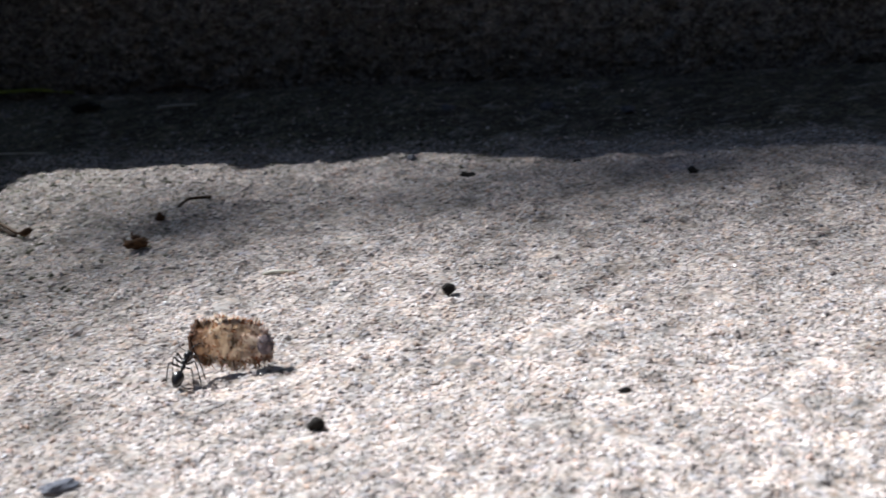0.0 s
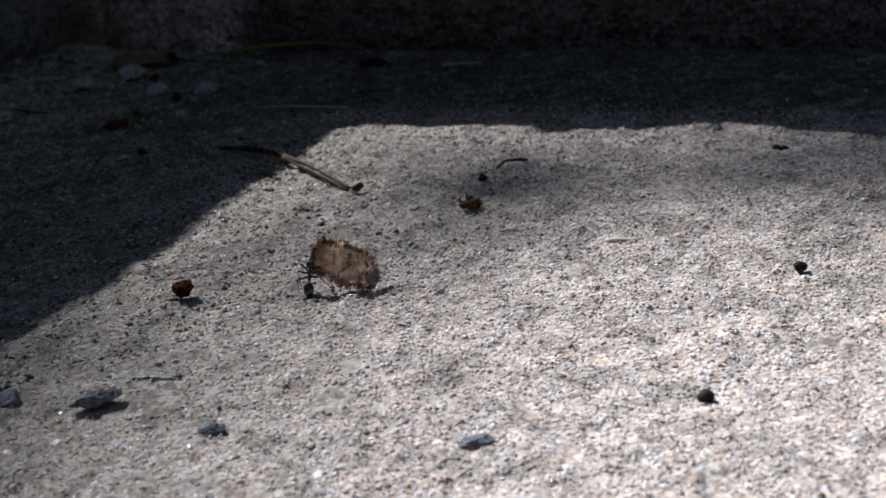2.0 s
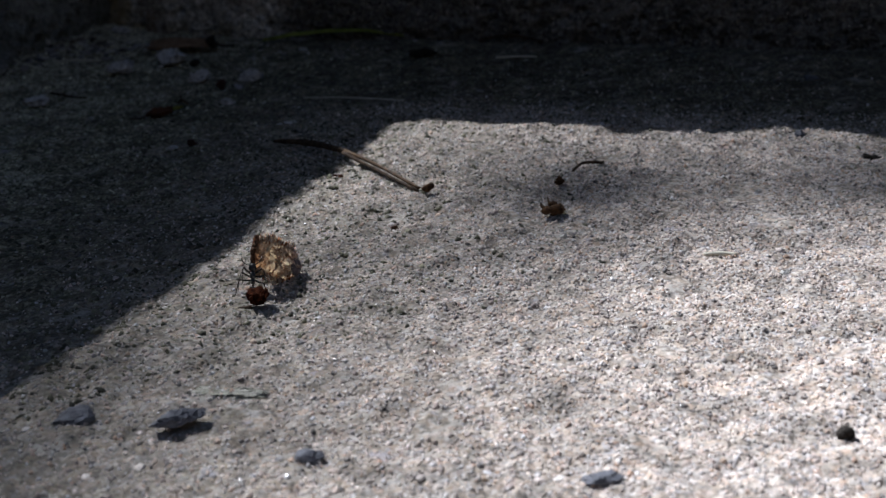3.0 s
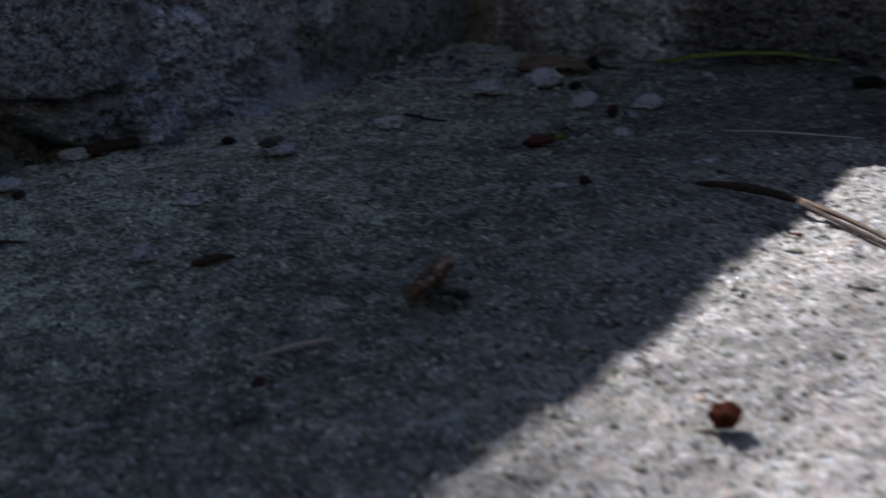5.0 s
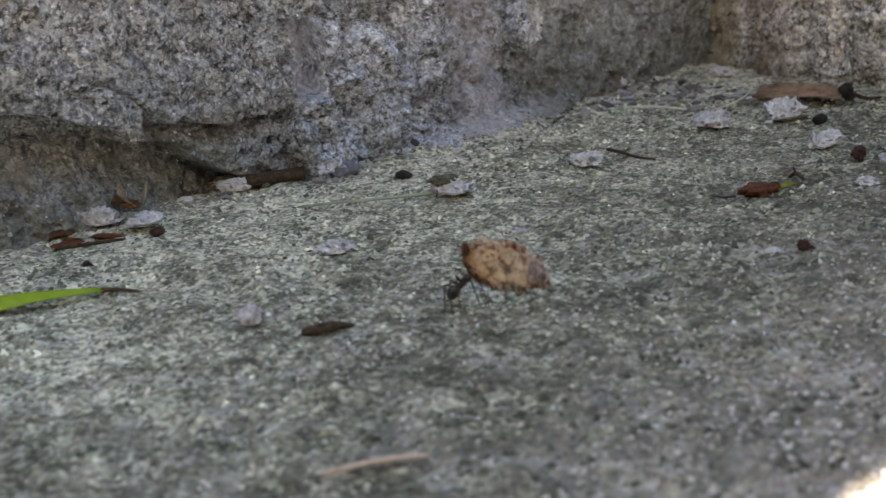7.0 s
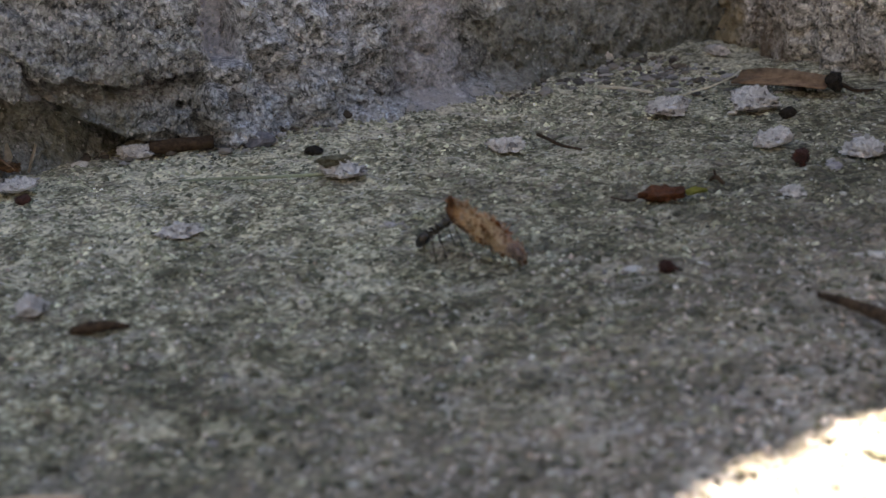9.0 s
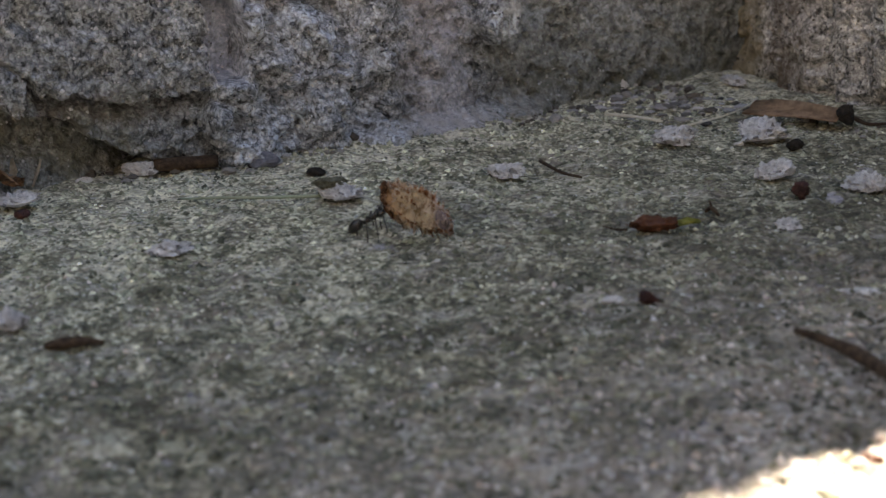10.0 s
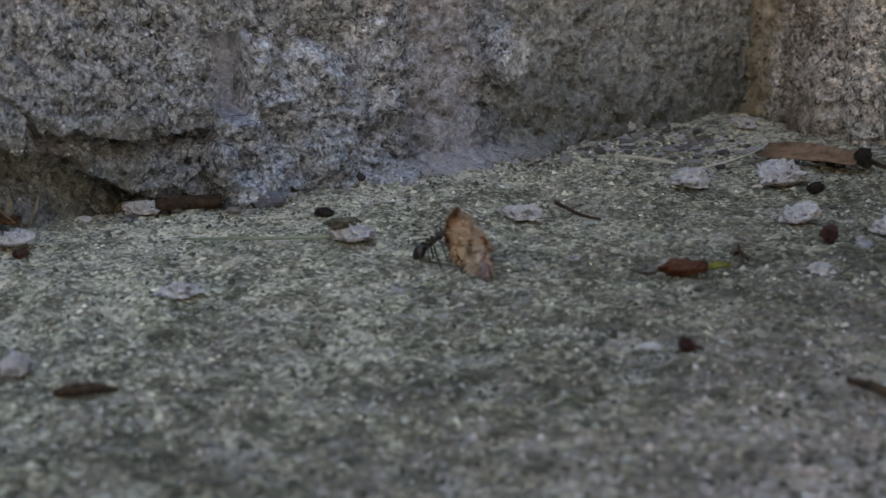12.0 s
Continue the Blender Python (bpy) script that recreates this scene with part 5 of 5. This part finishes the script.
WING = wing_material()
PALE_FUZZ = fuzz_material("pale_wing_fuzz", [(0.0, (0.80, 0.62, 0.42)), (0.25, (0.90, 0.76, 0.58)), (0.6, (0.95, 0.87, 0.75)), (1.0, (0.97, 0.94, 0.90))], 0.5)
RUST_FUZZ = fuzz_material("rusty_wing_fuzz", [(0.0, (0.26, 0.10, 0.05)), (0.45, (0.52, 0.24, 0.12)), (0.8, (0.62, 0.32, 0.17)), (1.0, (0.85, 0.66, 0.48))], 0.6)
WING_END = plain("mauve_wing_end", (0.10, 0.075, 0.075), (0.30, 0.245, 0.25), 0.0009, 0.85, 0.0002)
WING_LIP = plain("dark_wing_edge", (0.045, 0.018, 0.008), (0.15, 0.065, 0.025), 0.0008, 0.7, 0.0002)


def wing_edges(s):
    """Lower and upper edge of the wing at s, 0 at the jaws to 1, mm."""
    low = float(np.interp(s, [0, 0.06, 0.2, 0.45, 0.7, 0.88, 0.96, 1.0], [0.2, -0.8, -1.3, -1.7, -1.8, -1.6, -1.1, -0.4]))
    top = float(np.interp(s, [0, 0.05, 0.15, 0.35, 0.6, 0.82, 0.94, 1.0], [1.6, 2.7, 3.2, 3.3, 3.1, 2.5, 1.7, 0.8]))
    return low, top


def wing_point(s, v):
    """A point of the pleated membrane, mm: s along it, v from its lower edge to its upper."""
    low, top = wing_edges(s)
    p = Vector((s * 9.0, 0, low + (top - low) * v))
    p.y = 0.25 * math.sin(v * 15 + 3 * s) * s + 0.9 * (v - 0.45) ** 2 + 0.55 * noise.noise(p * 0.6) + 0.28 * noise.noise(p * 1.6)
    p.x += 0.4 * noise.noise(p * 0.9 + Vector((9, 0, 0))) * s
    p.z += (0.6 * noise.noise(Vector((s * 11, 3, 0))) + 0.35 * noise.noise(Vector((s * 34, 7, 0)))) * (2 * abs(v - 0.5)) ** 3
    return p


def make_wing():
    thing = tagged(new("insect_wing"), "torn fuzzy insect wing, one face cream, the other rusty", "insect wing")
    bm = bmesh.new()
    rows, cols = 64, 26
    grid = [[bm.verts.new(mm(*wing_point(i / rows, k / cols))) for k in range(cols + 1)] for i in range(rows + 1)]
    for a, b in zip(grid, grid[1:]):
        for k in range(cols):
            bm.faces.new((a[k], a[k + 1], b[k + 1], b[k]))
    part("membrane", bm, WING, thing)
    # matted tufts of hair over both faces, longest along both edges
    rng2 = random.Random(11)
    for side_y, material, label in ((-1, PALE_FUZZ, "tan and cream fuzz of short hairs"), (1, RUST_FUZZ, "rusty brown fuzz of short hairs")):
        bm = bmesh.new()
        tufts = [(rng2.uniform(0.03, 0.98), rng2.choice((rng2.random(), rng2.random(), rng2.uniform(0, 0.06), rng2.uniform(0.94, 1)))) for _ in range(100)]
        for s0, v0 in tufts:
            edge = (2 * v0 - 1) ** 3
            lean = Vector((rng2.uniform(-0.3, 0.9), side_y * rng2.uniform(0.3, 1.0) * (1.1 - abs(edge)), edge * 1.2 + rng2.uniform(-0.6, 0.5)))
            long = rng2.uniform(0.35, 0.95)
            for _ in range(7):
                s, v = min(max(s0 + rng2.gauss(0, 0.03), 0.03), 0.99), min(max(v0 + rng2.gauss(0, 0.05), 0), 1)
                root = wing_point(s, v)
                way = (lean + Vector((rng2.gauss(0, 0.35), rng2.gauss(0, 0.3), rng2.gauss(0, 0.35)))).normalized()
                tip = root + way * long * rng2.uniform(0.7, 1.1)
                side = way.cross(Vector((rng2.uniform(-1, 1), rng2.uniform(-1, 1), rng2.uniform(-1, 1)))).normalized() * 0.10
                up = way.cross(side).normalized() * 0.10
                w = [bm.verts.new(mm(*(root + o))) for o in (side, up - side * 0.5, -up - side * 0.5)] + [bm.verts.new(mm(*tip))]
                for f in ((0, 1, 3), (1, 2, 3), (2, 0, 3)):
                    bm.faces.new([w[j] for j in f])
        tagged(part("fuzz", bm, material, thing, label), kind="stuff")
    part("dark_end", egg((8.2, -0.1, 0.1), (0.95, 0.4, 1.15), 0, 0.1), WING_END, thing, "dull mauve-grey rounded end")
    part("leading_edge", tube([(0.6, 0.2, -0.9), (0.15, 0.1, 0.4), (0.2, 0.1, 1.8), (0.8, 0.2, 2.7)], [0.2, 0.3, 0.34, 0.26], 8, 3, 0.2), WING_LIP, thing, "dark leading edge")
    part("peg", tube([(0.9, 0.2, 2.7), (0.8, 0.25, 3.5)], [0.36, 0.25], 7), WING_LIP, thing)
    for s, w in ((0.35, 0.2), (0.5, -0.1), (0.62, 0.15), (0.75, -0.2), (0.85, 0.1)):
        part("spine", tube([(s * 9.2, w, wing_edges(s)[0] + 0.3), (s * 9.2 + 0.1, w, wing_edges(s)[0] - 0.8)], [0.09, 0.03], 5), WING_LIP, thing)
    for ob in thing.children:
        ob.data.transform(Matrix.Scale(1.2, 4))
    return thing


ANT, LEGS = make_ant()
LOAD = make_wing()

# ---- unseen light blockers, added: a dark wall behind the camera, a tree over the steps ----
BLOCKER_DARK = plain("dark_blocker", (0.030, 0.026, 0.022), (0.065, 0.055, 0.045), 0.02, 0.85, 0.002)
# unseen wall and eave, added to keep low sky off the steps
blocker = bmesh.new()
for corners in (((-6, -2.7, -0.1), (6, -2.6, 2.3)), ((-6, -3.1, 2.3), (6, -2.35, 2.4))):
    lo, hi = corners
    bmesh.ops.create_cube(blocker, size=1.0, matrix=Matrix.LocRotScale([(a + b) / 2 for a, b in zip(lo, hi)], None, [b - a for a, b in zip(lo, hi)]))
tagged(part("wall_house", blocker, BLOCKER_DARK), "dark plain wall added out of view to block sky", "wall", kind="structure")

TREE_BARK = plain("tree_bark", (0.05, 0.04, 0.03), (0.16, 0.13, 0.10), 0.02, 0.9, 0.004)
TREE_LEAF = leafy("tree_leaves", (0.035, 0.07, 0.015), (0.08, 0.14, 0.03), 0.25, 0.03)
tree = tagged(new("tree"), "unseen leafy tree added to dapple the slab and cut sky light", "tree")
part("trunk", tube([(-1510, 3210, -30), (-1450, 3150, 1200), (-1380, 3050, 2300)], [130, 105, 80], 12, 1, 0.05), TREE_BARK, tree)
for n, tip in enumerate(((-700, 2200, 2700), (-200, 2700, 3300), (-1900, 2600, 3300), (400, 1900, 3200), (-1300, 1800, 3500))):
    mid = tuple(0.5 * (a + b) + (0, 0, 160)[k] for k, (a, b) in enumerate(zip((-1400, 3080, 2150), tip)))
    part("limb", tube([(-1400, 3080, 2150), mid, tip], [60, 38, 12], 8, n, 0.05), TREE_BARK, tree)


def leaf_cloud(points, lengths, widths, material, parent, seed):
    r = np.random.RandomState(seed)
    n = len(points)
    shape = np.array([(-0.5, 0, 0), (-0.2, 0.42, 0.06), (0.2, 0.4, 0.06), (0.5, 0, -0.05), (0.2, -0.4, 0.06), (-0.2, -0.42, 0.06)])
    a, b = r.uniform(0, 2 * np.pi, n), r.normal(0, 0.5, n)
    v = shape[None] * np.stack([lengths, widths, lengths], -1)[:, None]
    x, y, z = v[..., 0], v[..., 1], v[..., 2]
    z, y = z * np.cos(b)[:, None] + y * np.sin(b)[:, None], y * np.cos(b)[:, None] - z * np.sin(b)[:, None]
    x, y = x * np.cos(a)[:, None] - y * np.sin(a)[:, None], x * np.sin(a)[:, None] + y * np.cos(a)[:, None]
    co = np.stack([x, y, z], -1) + points[:, None]
    me = bpy.data.meshes.new("crown")
    me.from_pydata(co.reshape(-1, 3).tolist(), [], (np.array([0, 1, 2, 3, 4, 5])[None] + 6 * np.arange(n)[:, None]).tolist())
    me.materials.append(material)
    ob = new("crown", me)
    ob.parent = parent
    return tagged(ob, kind="stuff")


# unseen crown, added to cover sky while leaving the sunbeam open
r = np.random.RandomState(3)
clumps = r.normal(0, 1, (60, 3)) * (1.5, 1.0, 0.55) + (-0.6, 2.2, 3.6)
pts = (clumps[r.randint(0, 60, 5200)] + r.normal(0, 0.22, (5200, 3)))
beam = np.array(to_sun)
rel = pts - (0.05, 0.06, 0)
off = np.linalg.norm(rel - (rel @ beam)[:, None] * beam, axis=1)
pts = pts[(off > 0.26) & (pts[:, 2] > 2.0)]
leaf_cloud(pts, r.uniform(0.09, 0.15, len(pts)), r.uniform(0.05, 0.08, len(pts)), TREE_LEAF, tree, 4)
# sprays of small leaves added in the beam to dim the slab: where each one's soft shade falls, mm, and its size
SPRAY = ((152, 38, 42, 30), (126, 72, 40, 28), (92, 104, 38, 26), (22, 84, 40, 28), (60, 86, 36, 24), (-45, 48, 40, 28), (98, 62, 24, 16), (40, 66, 22, 15), (185, 10, 40, 28), (-30, 84, 36, 26))
HIGH_SPRAY = ((4, 74, 66, 50), (150, 42, 74, 56), (108, 92, 70, 52), (62, 112, 60, 44), (-36, 62, 74, 56), (190, 20, 70, 52), (-70, 30, 70, 52),
              (142, 64, 66, 48), (178, 62, 66, 48), (128, 92, 58, 44))
spray_at = np.array([np.array((x * 0.001, y * 0.001, 0)) + beam * 3.5 for x, y, *_ in SPRAY])
leaf_cloud(spray_at, np.array([p[2] * 0.001 for p in SPRAY]), np.array([p[3] * 0.0011 for p in SPRAY]), TREE_LEAF, tree, 6)
spray_at = np.array([np.array((x * 0.001, y * 0.001, 0)) + beam * 6.0 for x, y, *_ in HIGH_SPRAY])
leaf_cloud(spray_at, np.array([p[2] * 0.001 for p in HIGH_SPRAY]), np.array([p[3] * 0.0011 for p in HIGH_SPRAY]), TREE_LEAF, tree, 8)
TOP_SPRAY = ((130, 62, 100, 78), (162, 34, 100, 78), (106, 80, 84, 62), (150, 82, 86, 66), (196, 62, 86, 66), (22, 98, 70, 54), (-26, 78, 76, 58), (168, 40, 70, 52))
spray_at = np.array([np.array((x * 0.001, y * 0.001, 0)) + beam * 9.0 for x, y, *_ in TOP_SPRAY])
leaf_cloud(spray_at, np.array([p[2] * 0.001 for p in TOP_SPRAY]), np.array([p[3] * 0.0011 for p in TOP_SPRAY]), TREE_LEAF, tree, 10)
# seconds, the jaws' place in mm, the ant's heading and lift, the wing's heading, lift and roll
HAUL = [
    (0, 40.6, 32.6, 3.4, 40, 26, 336, -4, -36),
    (0.1, 38, 31.3, 4, 8, 34, 332, -4, -34),
    (0.2, 36.6, 38.1, 1.8, 36, 6, 336, -4, -38),
    (0.3, 39, 35.1, 3.7, 356, 30, 328, -16, 24),
    (0.4, 38, 37.3, 4.3, 356, 38, 328, -12, -30),
    (0.5, 34.1, 43.6, 5.7, 44, 66, 350, -4, -34),
    (0.6, 32.1, 43.4, 5.7, 56, 66, 380, 0, -34),
    (0.7, 31.2, 50.1, 5.5, 96, 62, 352, 4, -34),
    (0.8, 33, 48.7, 5.4, 48, 58, 290, 8, 0),
    (0.9, 33, 51, 4.8, 28, 46, 290, 8, 0),
    (1, 31.2, 52.4, 4.5, 32, 42, 304, 0, 4),
    (1.1, 28.1, 53.9, 4, 32, 34, 332, -8, -34),
    (1.2, 24.9, 59.4, 3.1, 40, 22, 336, -12, -38),
    (1.3, 18.7, 56.9, 4.8, 48, 46, 330, 4, -30),
    (1.4, 14.5, 62.7, 5.2, 104, 54, 385, 0, -36),
    (1.5, 14.2, 64, 5.4, 100, 58, 400, 0, -36),
    (1.6, 14.9, 64.5, 5.2, 104, 54, 400, 0, -36),
    (1.7, 14.8, 66.3, 5.2, 96, 54, 378, 0, -34),
    (1.8, 18.9, 66.4, 4, 52, 34, 318, 8, 14),
    (1.9, 17.9, 69.3, 5, 44, 50, 328, -12, -34),
    (2, 17, 68.7, 5.5, 52, 62, 332, -20, -38),
    (2.1, 17.4, 69.5, 5.4, 52, 58, 332, -20, -38),
    (2.2, 14.2, 68.9, 5, 36, 50, 336, -12, -38),
    (2.3, 10.1, 72.9, 5, 40, 50, 332, -12, -34),
    (2.35, 5.8, 75.2, 4.2, 84, 38, 390, -4, 0),
    (2.4, 1.5, 77.4, 3.4, 128, 26, 88, 4, 0),
    (2.5, 2.1, 84, 2.5, 100, 14, 88, 8, 0),
    (2.6, 3.1, 81.6, 3.1, 56, 22, 40, -12, 0),
    (2.7, 0.2, 79.5, 5.5, 76, 62, 36, -28, -18),
    (3.5, 0.4, 96.5, 3.6, 38, 34, -4, -16, 0),
    (4.3, 0.6, 113.4, 1.8, 0, 6, 316, -4, 0),
    (4.4, -3.6, 113, 3.1, 312, 22, 324, -12, 0),
    (4.5, -10.1, 111.9, 3.7, 300, 30, 340, -8, 0),
    (4.6, -14.7, 113.6, 4.5, 288, 42, 300, 8, 0),
    (4.7, -18.7, 115, 3.8, 246, 32, 370, 2, 25),
    (4.8, -22.7, 116.4, 3.1, 204, 22, 80, -4, 50),
    (4.85, -22.3, 116.2, 3, 206, 20, 82, -4, 52),
    (4.9, -21.9, 116.1, 2.8, 208, 18, 84, -4, 55),
    (5, -20.5, 117.9, 2.8, 196, 18, 84, -12, 55),
    (5.05, -20.6, 117.9, 2.6, 184, 16, 78, -10, 48),
    (5.1, -20.6, 117.9, 2.5, 172, 14, 72, -8, 40),
    (5.2, -16.9, 115, 4.8, 228, 46, 80, 0, 10),
    (5.3, -18.5, 119.2, 5, 208, 50, 84, 4, 0),
    (5.4, -20.5, 121.1, 4.8, 172, 46, 104, 8, 10),
    (5.5, -25.7, 124.4, 2.5, 168, 14, 112, -10, 62),
    (5.6, -24.7, 121.9, 3.1, 184, 22, 112, -10, 62),
    (5.8, -24.3, 122.1, 3.1, 200, 22, 124, -10, 64),
    (6, -23.2, 122.6, 3.4, 204, 26, 158, -9, 74),
    (6.1, -21.9, 126.4, 3.4, 228, 26, 208, 4, 62),
    (6.2, -18.7, 133.2, 2.5, 284, 14, 216, -4, 50),
    (6.3, -17.7, 135.4, 2.1, 300, 10, 232, -4, 50),
    (6.35, -18.8, 136.9, 2, 312, 8, 248, -4, 15),
    (6.4, -19.8, 138.4, 1.8, 324, 6, 264, -4, 0),
    (6.5, -23, 138.7, 3.4, 336, 26, 280, -4, 0),
    (6.6, -24.2, 142.8, 3.1, 332, 22, 300, 0, 20),
    (6.8, -28.7, 148.3, 4.8, 316, 46, 320, 2, 18),
    (7, -28, 150, 4.3, 308, 38, 320, 10, 18),
    (7.2, -27.8, 151.4, 4.5, 304, 42, 321, 8, 18),
    (8.8, -11.2, 169.4, 4, 340, 34, 328, -16, 32),
    (9, -11, 169.4, 4, 344, 34, 324, -12, 30),
    (9.2, -13.2, 166.4, 3.7, 320, 30, 324, -14, 64),
    (9.4, -12.8, 166.7, 3.7, 324, 30, 320, -14, 66),
    (9.5, -13.9, 168.5, 3.3, 328, 24, 316, -14, 66),
    (9.6, -15, 170.5, 2.8, 332, 18, 308, -12, 40),
    (9.8, -20.3, 179, 3.1, 0, 22, 326, 0, 16),
    (10, -20.3, 185, 3.4, 356, 26, 328, 2, 16),
    (10.2, -21.3, 184.5, 4.3, 320, 38, 330, 6, 18),
    (10.4, -23.2, 189.3, 4, 324, 34, 330, 6, 18),
    (10.6, -23.8, 190.9, 4.5, 316, 42, 330, 3, 18),
    (10.8, -24.5, 192.8, 4.5, 320, 42, 330, 3, 18),
    (11, -24.6, 192.8, 4, 320, 34, 330, 3, 18),
    (11.3, -20.8, 188.8, 4.5, 328, 42, 328, 2, 18),
    (11.5, -21.2, 189.1, 4.3, 320, 38, 326, 0, 14),
    (11.6, -19.9, 187.8, 4.3, 324, 38, 326, -10, 20),
    (11.7, -18.6, 186.6, 4.3, 328, 38, 324, -16, 62),
    (11.9, -17, 189.6, 4.3, 338, 38, 312, -18, 52),
    (12, -16.3, 191.1, 4.3, 344, 38, 310, -20, -6),
]


def motions():
    haul = [(t, Vector(mm(x, y, z)), a, lift, b, rise, roll) for t, x, y, z, a, lift, b, rise, roll in HAUL]
    walk(ANT, [(t, pose(*p, 0, -lift, a)) for t, p, a, lift, *_ in haul])
    walk(LOAD, [(t, pose(*p, roll, -rise, b)) for t, p, _, _, b, rise, roll in haul])
    # three legs swing while the other three stand
    for n, (leg, hip, side) in enumerate(LEGS):
        rows = []
        for k in range(0, 121):
            t = k / 10
            still = 0.25 if 6.85 < t < 7.6 or 10.3 < t < 11.0 else 1.0
            turn = 15 * still * math.sin(2 * math.pi * 2.7 * t + math.pi * (n % 2) + 0.7 * (n // 2))
            rows.append((t, pose(*hip, 4 * turn / 15, 0, turn * side)))
        walk(leg, rows)


motions()
